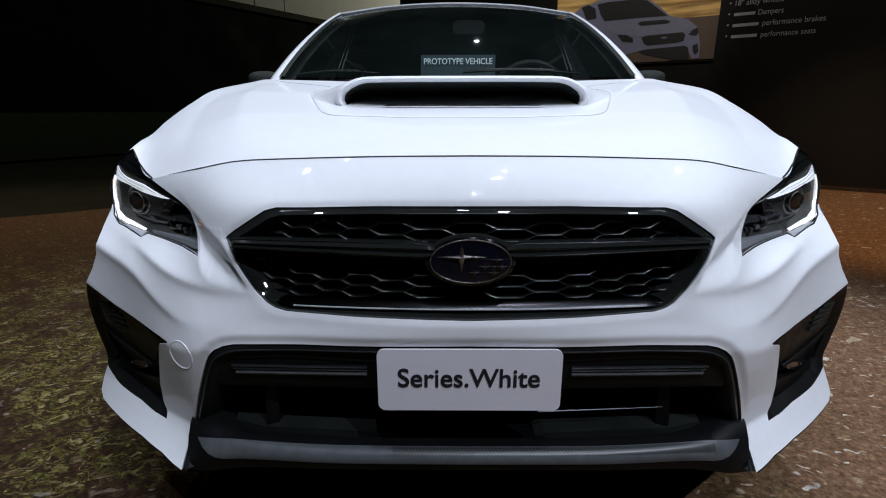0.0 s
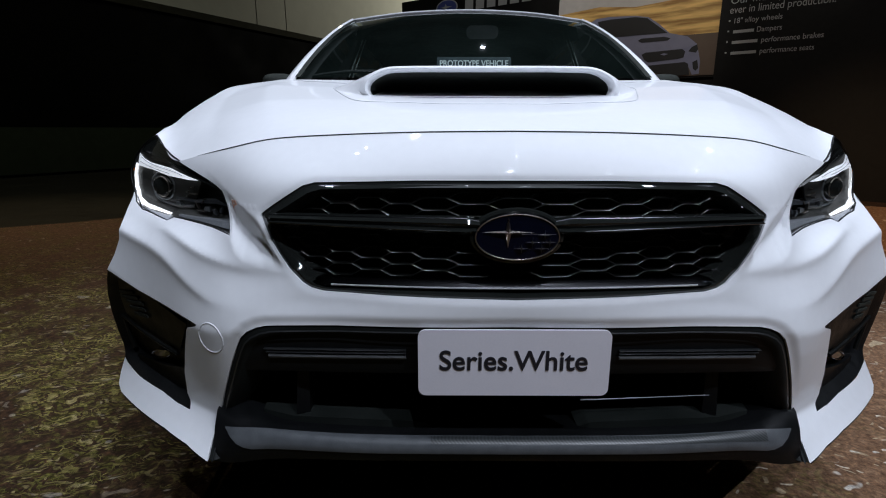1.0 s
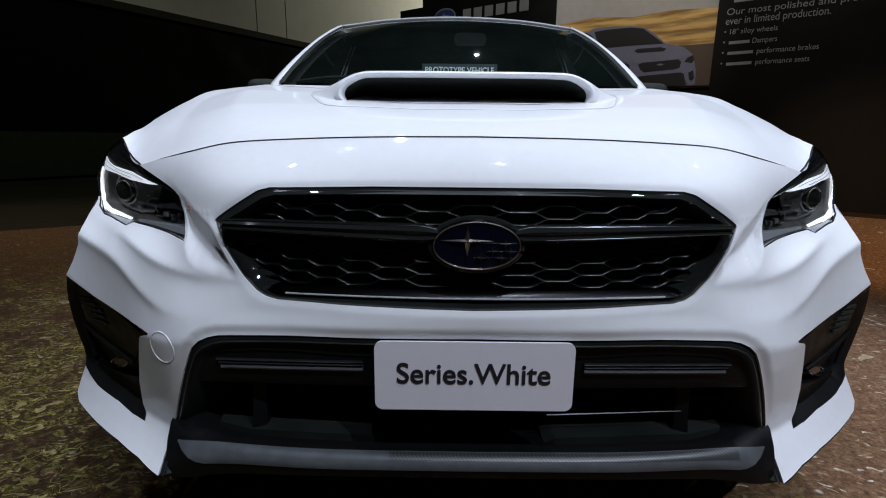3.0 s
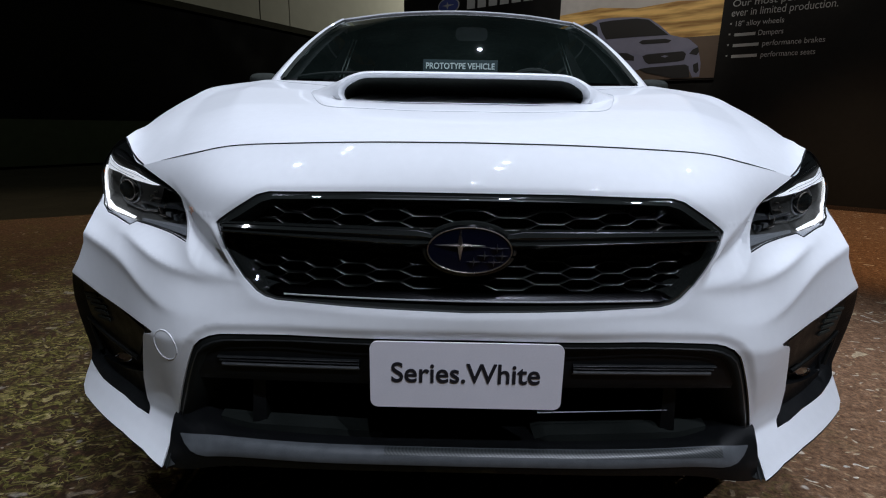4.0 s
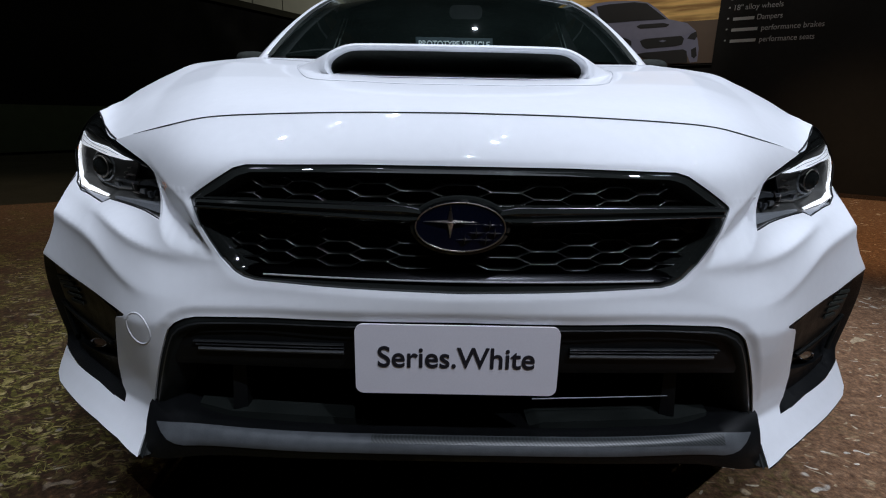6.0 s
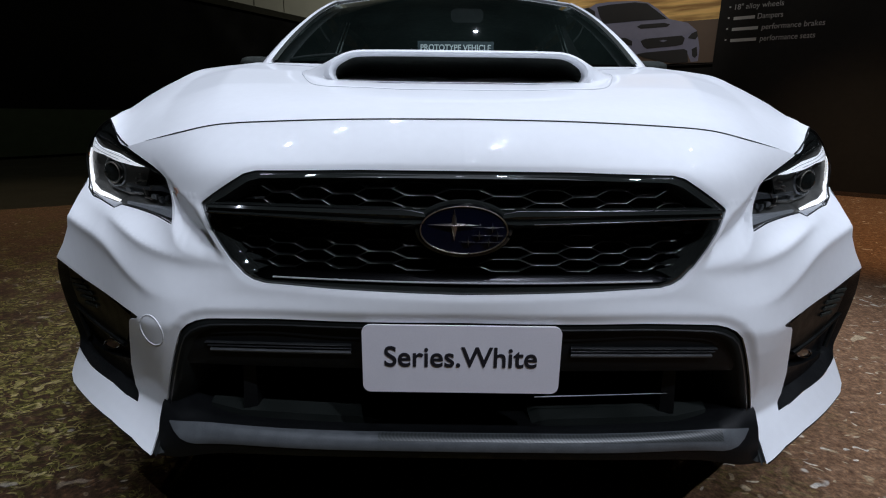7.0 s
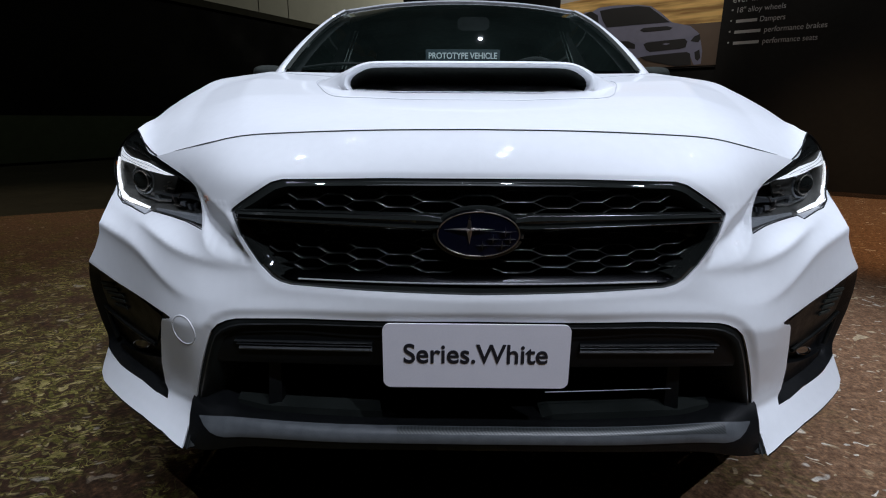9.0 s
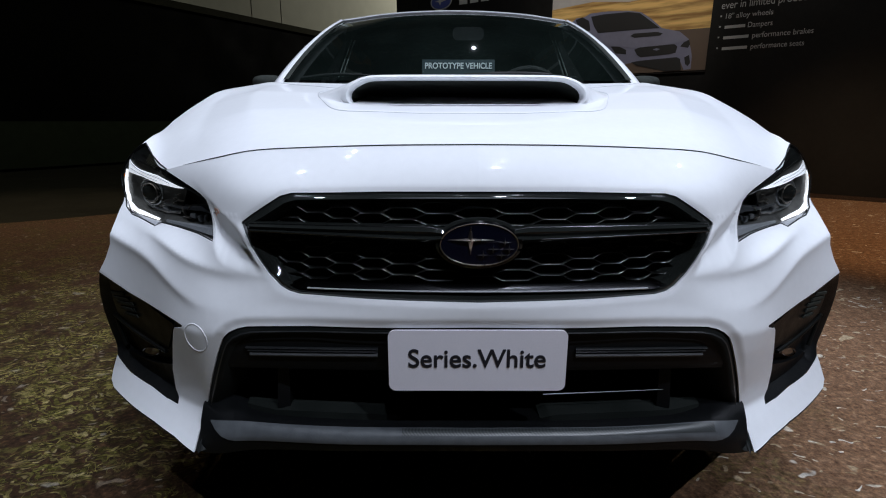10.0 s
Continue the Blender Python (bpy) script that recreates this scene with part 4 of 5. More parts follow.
mk("lower_bar", *grid(bar_rows), material("lower_bar_dark_chrome", (.025, .025, .027), .24, 1.0, 0, .1, 150), grille, "smoked chrome lower bar", 60)
# added pale rod that paints the highlight along the lower bar
bead = [(x, y - .0010, z) for x, y, z in bar_rows[3][3:-3]]
mk("bead", *tube(bead, .0016, 8), material("glint_silver", (.62, .63, .66), .3, .35, 0, .1, 150), grille, "thin bright bead on the lower bar")
up_rows = []
for dy, dz in ((0.010, 0.003), (-0.003, 0.0028), (-0.006, 0.0), (-0.004, -0.003), (0.012, -0.004)):
    up_rows.append([(x, 0.828 + 0.10 * x * x + dy, .7560 - 0.004 * (x / .33) ** 2 + dz) for x in np.linspace(-.325, .325, 60)])
mk("upper_bar", *grid(up_rows), material("upper_bar_dark_chrome", (.06, .06, .063), .25, 1.0, 0, .1, 150), grille, "thin dark chrome upper bar", 60)


COLUMN_X = [-.415, -.375, -.335, -.29, -.242, -.19, -.135, -.070, 0, .070, .135, .19, .242, .29, .335, .375, .415]


def hexagon(i, cz):
    """One open honeycomb cell of column i as a thin walled ring, its front edge leaning up at the foot."""
    ring_ = [(i - .675, cz), (i - .325, cz + .01025), (i + .325, cz + .01025), (i + .675, cz), (i + .325, cz - .01025), (i - .325, cz - .01025)]
    at = lambda u: float(np.interp(u, range(-8, 9), COLUMN_X))
    out_ = [(at(u), z) for u, z in ring_]
    in_ = [(at(i + (u - i) * 0.965), cz + (z - cz) * 0.91) for u, z in ring_]
    mid_ = [((a[0] + b[0]) / 2, (a[1] + b[1]) / 2) for a, b in zip(out_, in_)]
    rr = [recess(out_, 0.016), recess(out_, 0.003), recess(mid_, 0.0033), recess(in_, 0.0043), recess(in_, 0.03)]
    rr = [[tuple(p) for p in r] + [tuple(r[0])] for r in rr]
    return grid(rr)


field = [(x, z) for x, z in mirror_loop(inset(GRILLE, 0.02))]
for i in range(-7, 8):
    for j in range(-7, 2):
        cx, cz = COLUMN_X[i + 8], .73525 + (j + (0.5 if i % 2 == 0 else 0)) * 0.0205
        ok = inside(field, np.array([(cx - .022, cz), (cx + .022, cz), (cx, cz + .008), (cx, cz - .008)]))
        if ok.sum() < 3 or cz < .606 or cz > .747:
            continue
        mk("honeycomb_cell", *hexagon(i, cz), CELLS, grille)
for s in (-1, 1):
    wing = []
    for k, x in enumerate(np.linspace(.060, .405, 30)):
        t = (x - .06) / .345
        zc, hh = .691 + 0.009 * t, 0.0135 * (1 - 0.45 * t) * (0.55 + 0.45 * min(1, (x - .055) / .03))
        y0 = 0.800 + 0.115 * x * x
        ring_ = [(y0 + .02, zc + hh * 1.1), (y0 - .002, zc + hh), (y0 - .008, zc + hh * 0.45), (y0 - .004, zc - hh * 0.2), (y0 - .010, zc - hh * 0.55), (y0 - .004, zc - hh), (y0 + .02, zc - hh * 1.1)]
        wing.append([(s * x, y, z) for y, z in ring_])
    wing_ob = mk("wing_bar", *grid(wing), GLOSS, grille, "gloss black centre bar", 30)
    mk("edge", *tube([r[1] for r in wing], 0.0011, 6), DARKCH, wing_ob, "thin bright upper edge")
    mk("edge", *tube([(x, y + 0.0003, z) for x, y, z in (r[4] for r in wing[4:])], 0.0009, 6), DARKCH, wing_ob, "thin bright lower edge")

# emblem
EC, EY = (0.0, .6755), 0.788
emblem = mk("emblem", *slab([(EC[0] + .068 * math.cos(a), EY + 0.004, EC[1] + .038 * math.sin(a)) for a in np.linspace(0, 6.2832, 49)[:-1]], (0, 0.03, 0)), BLUE, grille, "oval blue emblem with star shapes")
mk("rim", *tube([(EC[0] + .0675 * math.cos(a), EY + 0.003, EC[1] + .0375 * math.sin(a)) for a in np.linspace(0, 6.2832, 65)[:-1]], 0.0011, 8, True), CHROME, emblem, "thin chrome rim")
mk("bezel", *tube([(EC[0] + .072 * math.cos(a), EY + 0.014, EC[1] + .0415 * math.sin(a)) for a in np.linspace(0, 6.2832, 65)[:-1]], 0.0055, 8, True), GLOSS, emblem, "gloss black bezel")


def star(cx, cz, w, h):
    pts = []
    for k in range(8):
        a = k * math.pi / 4
        r = 1.0 if k % 2 == 0 else 0.15
        pts.append((cx + w * r * math.cos(a), cz + h * r * math.sin(a)))
    v = [(cx, EY - 0.004, cz)] + [(x, EY + 0.002, z) for x, z in pts]
    f = [(0, k + 1, (k + 1) % 8 + 1) for k in range(8)]
    mk("star", v, f, CHROME, emblem, "chrome star shape", 5)


star(-.015, .684, .042, .026)
for sx_, sz_ in ((.044, .680), (.024, .668), (.052, .668), (.007, .6575), (.039, .6575)):
    star(sx_, sz_, .0115, .0085)
for z, x0, x1 in ((.681, -.012, .062), (.668, .012, .063), (.6575, -.006, .056)):
    mk("star_link", *tube([(x0 + (x1 - x0) * k / 10, EY + .0012, z) for k in range(11)], .00022, 6), DARKCH, emblem, "thin chrome streak")

# plate
plate = mk("display_plate", *slab([(x, .777, z + .4625) for x, z in rounded(.322, .119, .013)], (0, .004, 0)), PLATE, car, "pale grey plate with black words")
letters("Series.White", .05, INK, plate, Matrix.Translation((-.1245, .7762, .4510)) @ Matrix(((1, 0, 0, 0), (0, 0, -1, 0), (0, 1, 0, 0), (0, 0, 0, 1))), .247, 0.0006)

# lower intake
intake = new("lower_intake")
intake.parent = car
tagged(intake, "wide black lower intake")
arch = [(x, z) for x, z in steps(INTAKE, 0.015)]
full = [(-x, z) for x, z in arch[::-1]] + arch[1:]
pull = lambda q, d: [(x * (1 - d * 1.1), z - d * 0.55 * min(1, max(0, (z - .30) / .1))) for x, z in q]
rowsI = [on_skin(full, 0.006), on_skin(pull(full, 0.012), 0.004), on_skin(pull(full, 0.03), 0.012), on_skin(pull(full, 0.06), 0.05), on_skin(pull(full, 0.08), 0.14)]
mk("frame_trim", *grid([[tuple(p) for p in r] for r in rowsI]), material("frame_black", (.010, .0115, .011), .5, 0, 0, .2, 400, .1, .12), intake, "satin black frame of the intake", 60)
edge_rows = [on_skin(pull(full, 0.014), 0.0005), on_skin(pull(full, 0.018), 0.0005)]
mk("edge_line", *grid([[tuple(p) for p in r] for r in edge_rows]), SLAT, intake, "grey raised edge")
mk("back_panel", *slab([(-.56, .97, .20), (.56, .97, .20), (.56, .97, .56), (-.56, .97, .56)], (0, .01, 0)), VOID, intake, "black depth")
mk("upper_panel", *grid([[(x, 0.800 + 0.06 * x * x + dy, z) for x in np.linspace(-.478, .478, 40)] for dy, z in ((0, .514), (0.002, .47), (0.004, .44), (0.012, .425), (0.10, .42))]), SATIN, intake, "satin black upper panel", 40)
for s in (-1, 1):
    for k, (z, mat_) in enumerate(((.4752, SLAT), (.4702, SLAT), (.4625, GREYP))):
        xs = np.linspace(.183, .430 - 0.004 * k, 24)
        h = 0.0011 if k < 2 else 0.0030
        rr = [[(s * x, 0.7955 + 0.058 * x * x + dy, z - 0.004 * (x - .17) + dz) for x in xs] for dy, dz in ((0.006, h), (0.0, h), (-0.0015, 0), (0.0, -h), (0.006, -h))]
        mk("slat", *grid(rr), mat_, intake, "dark grey slat" if mat_ is SLAT else "grey slat", 50)
mk("cross_bar", *tube([(x, 0.85 + .02 * x * x, .3525 + .04 * (x - .14)) for x in np.linspace(.138, .385, 20)], [.0013 - .0009 * k / 19 for k in range(20)], 8), SILVER, intake, "thin pale cross bar")
for s in (-1, 1):
    pts = [(.135, .850, .297), (.16, .840, .3125), (.40, .850, .318), (.46, .862, .325), (.47, .93, .33), (.13, .93, .31)]
    mk("deck", *slab([(s * x, y, z) for x, y, z in pts], (0, 0, -.02)), DECK, intake, "dark plastic deck")

for s in (-1, 1):
    fin = [(.372, .858, .318), (.395, .850, .322), (.385, .846, .43), (.366, .852, .43)]
    mk("fin", *slab([(s * x, y, z) for x, y, z in fin], (0, .07, 0)), SATIN, intake, "dark upright fin")

# front lip
ST_X = [0, .25, .42, .50, .544]
ST = [
    [(.95, .285), (.868, .296), (.806, .3035), (.793, .3025), (.786, .295), (.786, .280), (.800, .258), (.86, .238), (.97, .232)],
    [(.95, .285), (.870, .297), (.810, .3040), (.797, .3025), (.790, .293), (.790, .279), (.802, .257), (.86, .238), (.97, .232)],
    [(.95, .295), (.878, .306), (.822, .3120), (.806, .3090), (.798, .295), (.799, .280), (.808, .256), (.86, .238), (.97, .232)],
    [(.95, .325), (.885, .336), (.842, .3280), (.822, .3170), (.806, .290), (.803, .268), (.807, .248), (.86, .236), (.97, .232)],
    [(.95, .34), (.885, .345), (.850, .330), (.834, .306), (.822, .275), (.816, .257), (.815, .246), (.86, .236), (.97, .232)]]
lines = []
for k in range(9):
    half = spl([(x, *r[k]) for x, r in zip(ST_X, ST)], 40)
    lines.append([(-x, y, z) for x, y, z in half[:0:-1]] + [tuple(p) for p in half])
lip_ob = mk("front_lip", *grid(lines), SATIN, car, "satin black front lip", 40)
pick = lambda a, b: [i for i, q in enumerate(lines[3]) if a < q[0] < b]
soft_lip = lambda i: spl([l[i] for l in lines], 321)
# band: lit front of the lip painted lighter, tapering as the light falls off
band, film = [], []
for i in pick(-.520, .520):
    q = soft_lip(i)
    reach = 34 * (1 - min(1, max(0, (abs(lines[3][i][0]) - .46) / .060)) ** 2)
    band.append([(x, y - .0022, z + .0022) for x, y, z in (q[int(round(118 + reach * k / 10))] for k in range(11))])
for i in pick(-.15, .47):
    q = soft_lip(i)
    film.append([(x, y - .0030, z + .0026) for x, y, z in (q[k] for k in range(120, 137, 2))])
mk("lip_lit_face", *grid(band), LIPLIT, lip_ob, "dark grey face of the lip", 80)
mk("woven_film", *grid(film), HATCH, lip_ob, "finely woven dark film", 80)

# corner vents
for s in (-1, 1):
    vent = new("corner_vent")
    vent.parent = car
    tagged(vent, "black corner vent with slats and a small lamp")
    ring_ = FOG_TOP + FOG_IN + FOG_LOW + FOG_OUT[1:-1]
    inner_edges = FOG_TOP + FOG_IN + FOG_LOW

    def hollow(p):
        d = np.clip(far_from(inner_edges, p) / 0.022, 0, 1)
        o = far_from(FOG_OUT, p)
        return np.column_stack([s * p[:, 0], fascia(p) + 0.001 + 0.043 * d * d * (3 - 2 * d) * np.clip(o / 0.05, 0.06, 1), p[:, 1]])
    mk("bezel", *sheet(ring_, 0.012, hollow), SATIN, vent, "black bezel")
    lipv = [(s * x, y, z) for x, y, z in on_skin(steps(FOG_TOP[:4], 0.02), 0.003)]
    mk("top_edge", *grid([lipv, [(x, y + 0.004, z - 0.008) for x, y, z in lipv], [(x, y + 0.03, z - 0.012) for x, y, z in lipv]]), SATIN, vent, "dark upper edge")
    plate_ = [(.606, .484), (.70, .506), (.80, .530), (.838, .535), (.846, .47), (.838, .438), (.745, .424), (.645, .414)]
    mk("blank_panel", *slab([(s * x, y, z) for x, y, z in on_skin(steps(plate_ + [plate_[0]], .03)[:-1], 0.018)], (0, .012, 0)), VENTGREY, vent, "dark grey blanking panel")
    for x0, z0, x1, z1 in ((.736, .459, .790, .452), (.741, .472, .806, .462), (.744, .485, .820, .472), (.760, .494, .834, .480), (.775, .503, .840, .490)):
        slot = on_skin([(x0, z0), (x1, z1), (x1, z1 + .0065), (x0 + .004, z0 + .0065)], 0.014)
        mk("slat", *slab([(s * x, y, z) for x, y, z in slot], (0, .004, 0)), VOID, vent, "black slot")
    mk("brace", *tube([(s * x, y, z) for x, y, z in on_skin(spl([(.650, .407), (.74, .418), (.852, .430)], 12), 0.014)], 0.0045, 8), VENTGREY, vent, "dark grey diagonal brace")
    mk("brace", *tube([(s * x, y, z) for x, y, z in on_skin(spl([(.852, .430), (.848, .39), (.835, .350)], 12), 0.018)], 0.005, 8), VENTGREY, vent, "dark grey brace")
    lamp_c = [(.722 + .036 * math.cos(a), .377 - .4 * .036 * math.cos(a) + .010 * math.sin(a)) for a in np.linspace(0, 6.2832, 25)[:-1]]
    lamp = mk("fog_lamp", *slab([(s * x, y, z) for x, y, z in on_skin(lamp_c, 0.026)], (0, .03, 0)), GLOSS, vent, "small dark glass lamp")
    mk("lamp_rim", *tube([(s * x, y, z) for x, y, z in on_skin(lamp_c, 0.024)], .0014, 6, True), DARKCH, lamp, "thin chrome rim")
    shelf = [(.646, .372), (.70, .358), (.83, .334), (.845, .325), (.70, .319), (.650, .316)]
    mk("shelf", *slab([(s * x, y, z) for x, y, z in on_skin(steps(shelf + [shelf[0]], .03)[:-1], 0.022)], (0, .02, 0)), SATIN, vent, "dark grey shelf")

# headlights
LAMP = LAMP_TOP + LAMP_IN + LAMP_LOW + LAMP_OUT
for s in (-1, 1):
    hl = new("headlight")
    hl.parent = car
    tagged(hl, "lit headlight with a white light strip")
    sk = lambda q, off: [(s * x, y, z) for x, y, z in on_skin(q, off)]

    def bowl(p):
        d = np.clip(far_from(LAMP, p, True) / 0.03, 0, 1)
        return np.column_stack([s * p[:, 0], fascia(p) + 0.010 + 0.055 * d * np.clip((.850 - p[:, 0]) / .10, .05, 1), p[:, 1]])
    mk("housing", *sheet(LAMP, 0.012, bowl), HOUSING, hl, "dark grey housing")
    clear = mk("lens", *sheet(LAMP, 0.014, lambda p: np.column_stack([s * p[:, 0], fascia(p) + 0.002, p[:, 1]])), LENS, hl, "clear outer lens")
    clear.visible_shadow = False
    gap = steps(LAMP + [LAMP[0]], 0.015)
    mk("seal", *tube(sk(gap[:-1], 0.005), 0.0018, 6, True), SATIN, hl, "black seal")
    ringed = lambda q, step=0.02: steps(q + [q[0]], step)[:-1]
    brow = [(.515, .729), (.56, .745), (.62, .765), (.68, .783), (.745, .804), (.787, .829), (.824, .819), (.850, .803), (.853, .790), (.800, .786), (.745, .778), (.70, .771), (.64, .754), (.575, .738)]
    brow_ob = mk("brow", *slab(sk(ringed(brow), 0.009), (0, .02, 0)), GLOSS, hl, "gloss black brow")
    for q in ([(.835, .802), (.78, .800), (.72, .786), (.66, .769)], [(.845, .794), (.78, .789), (.72, .779), (.67, .766)]):
        mk("rib", *tube(sk(spl(q, 14), 0.008), [.0005 + .0016 * math.sin(math.pi * k / 13) for k in range(14)], 6), DARKCH, brow_ob, "thin bright rib")
    wedge = [(.862, .786), (.82, .776), (.785, .770), (.70, .763), (.64, .750), (.606, .7445), (.632, .7435), (.705, .7475), (.765, .756), (.842, .760)]
    strip = mk("light_strip", *slab(sk(ringed(wedge, .01), 0.006), (0, .004, 0)), LEDSOFT, hl, "lit white upper strip")
    for q in ([(.838, .779), (.77, .766), (.69, .757), (.655, .7505)], [(.835, .769), (.77, .760), (.70, .752)]):
        mk("groove", *tube(sk(spl(q, 12), 0.0058), .0007, 6), SILVER, strip, "fine groove")
    upr = [(.846, .762), (.866, .764), (.871, .735), (.866, .708), (.824, .6815), (.766, .6730), (.690, .6695), (.690, .6720), (.720, .6740), (.785, .6800), (.826, .6900), (.848, .711), (.854, .735)]
    mk("light_strip", *slab(sk(ringed(upr, .008), 0.006), (0, .004, 0)), LED, hl, "lit white outer strip")
    pit = [(.615, .7405), (.66, .742), (.74, .750), (.83, .757), (.842, .735), (.838, .712), (.815, .693), (.76, .6805), (.69, .677), (.640, .684)]
    mk("inner_bezel", *slab(sk(ringed(pit), 0.036), (0, .006, 0)), HOUSING, hl, "dark grey inner bezel")
    bowl_ = [(.770, .748), (.796, .732), (.797, .712), (.771, .690), (.708, .685), (.631, .691)]
    mk("bowl_edge", *tube(sk(spl(bowl_, 30), 0.028), [.0012 + .0014 * math.sin(math.pi * k / 29) for k in range(30)], 6), DISH, hl, "grey rim of the reflector bowl")
    shelf_ = [(.520, .700), (.560, .7115), (.63, .7015), (.70, .7005), (.70, .697), (.63, .697), (.56, .7030)]
    mk("reflector_shelf", *slab(sk(ringed(shelf_), 0.024), (0, .03, 0)), DISH, hl, "grey mirrored shelf")
    pc3 = Vector(sk([(.737, .7205)], 0.014)[0])
    for rad, thin, mat_, dy in ((.0285, .0026, DISH, .006), (.0215, .0014, CHROME, -.004)):
        mk("projector_ring", *tube([pc3 + Vector((rad * math.cos(a), dy + s * 0.012 * math.cos(a), rad * math.sin(a))) for a in np.linspace(0, 6.2832, 33)[:-1]], thin, 8, True), mat_, hl, "chrome ring")
    rows = []
    for k in range(7):
        a = k / 6 * math.pi / 2
        rows.append([pc3 + Vector((.026 * math.cos(a) * math.cos(b), .010 - .014 * math.sin(a), .026 * math.cos(a) * math.sin(b))) for b in np.linspace(0, 6.2832, 25)])
    mk("projector_lens", *grid(rows), GLOSS, hl, "dark glass projector")
    for (px_, pz_, w_, h_, lean) in ((.656, .7155, .0035, .003, 0), (.657, .7065, .0035, .003, 0), (.621, .694, .0022, .012, .006), (.637, .713, .013, .0014, 0), (.600, .703, .002, .010, -.004), (.585, .690, .010, .008, 0), (.562, .687, .005, .009, .003), (.545, .692, .003, .008, 0), (.608, .684, .012, .0014, .004), (.688, .690, .010, .006, .004), (.640, .726, .004, .002, 0)):
        mk("reflector", *slab(sk([(px_ - w_ - lean, pz_ - h_ * .5), (px_ + w_ - lean, pz_ - h_ * .4), (px_ + w_ * .8 + lean, pz_ + h_ * .5), (px_ - w_ * .9 + lean, pz_ + h_ * .6)], 0.022), (0, .01, 0)), CHROME if h_ < .0035 or w_ < .0025 else DISH, hl, "small bright reflector")
    under = [(.683, .6625), (.73, .6665), (.784, .6720), (.824, .6830), (.848, .696), (.842, .692), (.80, .6745), (.745, .6690), (.685, .6670)]
    mk("silver_trim", *slab(sk(ringed(under), 0.006), (0, .012, 0)), SILVER, hl, "silver trim under the light strip")
    sill = [(.506, .667), (.55, .6675), (.60, .6685), (.662, .669), (.668, .672), (.61, .673), (.56, .6755), (.508, .679)]
    mk("lower_ledge", *slab(sk(ringed(sill), 0.008), (0, .03, 0)), LEDGE, hl, "grey ledge along the foot")
    mk("side_marker", *slab(sk([(.874, .745), (.879, .745), (.879, .751), (.875, .751)], 0.004), (0, .01, 0)), AMBER, hl, "amber side marker")

# body sides
SH = np.array([(1.19, .789, .829), (1.32, .808, .855), (1.45, .832, .889), (1.63, .842, .940), (1.81, .840, .986), (2.12, .815, 1.027), (2.6, .80, 1.045), (3.5, .79, 1.06), (4.4, .80, 1.075), (5.3, .76, 1.075)])


def flank(p):
    y, z = p[:, 0], p[:, 1]
    xs, zs = np.interp(y, SH[:, 0], SH[:, 1]), np.interp(y, SH[:, 0], SH[:, 2])
    t = np.clip((zs - z) / (zs - .60), 0, 1)
    wide = np.interp(y, [1.15, 1.5, 4.8, 5.35], [.885, .895, .895, .80])
    x = xs + (wide - xs) * (1 - (1 - t) ** 2.0) ** 0.52 - .02 * np.clip((.6 - z) / .4, 0, 1) ** 2
    return np.column_stack([x, y, z])


def arc(cy, r, a0, a1, n=18):
    return [(cy + r * math.cos(radians(a)), .325 + r * math.sin(radians(a))) for a in np.linspace(a0, a1, n)]


def shoulder(y0, y1, n=14):
    return [(y, float(np.interp(y, SH[:, 0], SH[:, 2]))) for y in np.linspace(y0, y1, n)]


FRONT_AXLE, REAR_AXLE = 1.66, 4.31
PANELS = (
    ("fender", shoulder(1.32, 2.13) + [(2.13, .30)] + arc(FRONT_AXLE, .36, -4, 184) + [(1.30, .62), (1.30, .70)] + [(max(y + .008, 1.30 - max(0, z - .76)), z) for x, y, z in on_skin(LAMP_OUT[5:20:3])], "white front fender"),
    ("front_door", shoulder(2.135, 3.23) + [(3.23, .28), (2.135, .28)], "white front door"),
    ("rear_door", shoulder(3.235, 3.93) + [(3.93, .72), (3.86, .55), (3.86, .28), (3.235, .28)], "white rear door"),
    ("quarter_panel", shoulder(3.935, 5.30) + [(5.34, .70), (5.30, .30), (4.72, .28)] + arc(REAR_AXLE, .36, -4, 184)[1:] + [(3.865, .30), (3.865, .55), (3.935, .72)], "white rear quarter panel"))
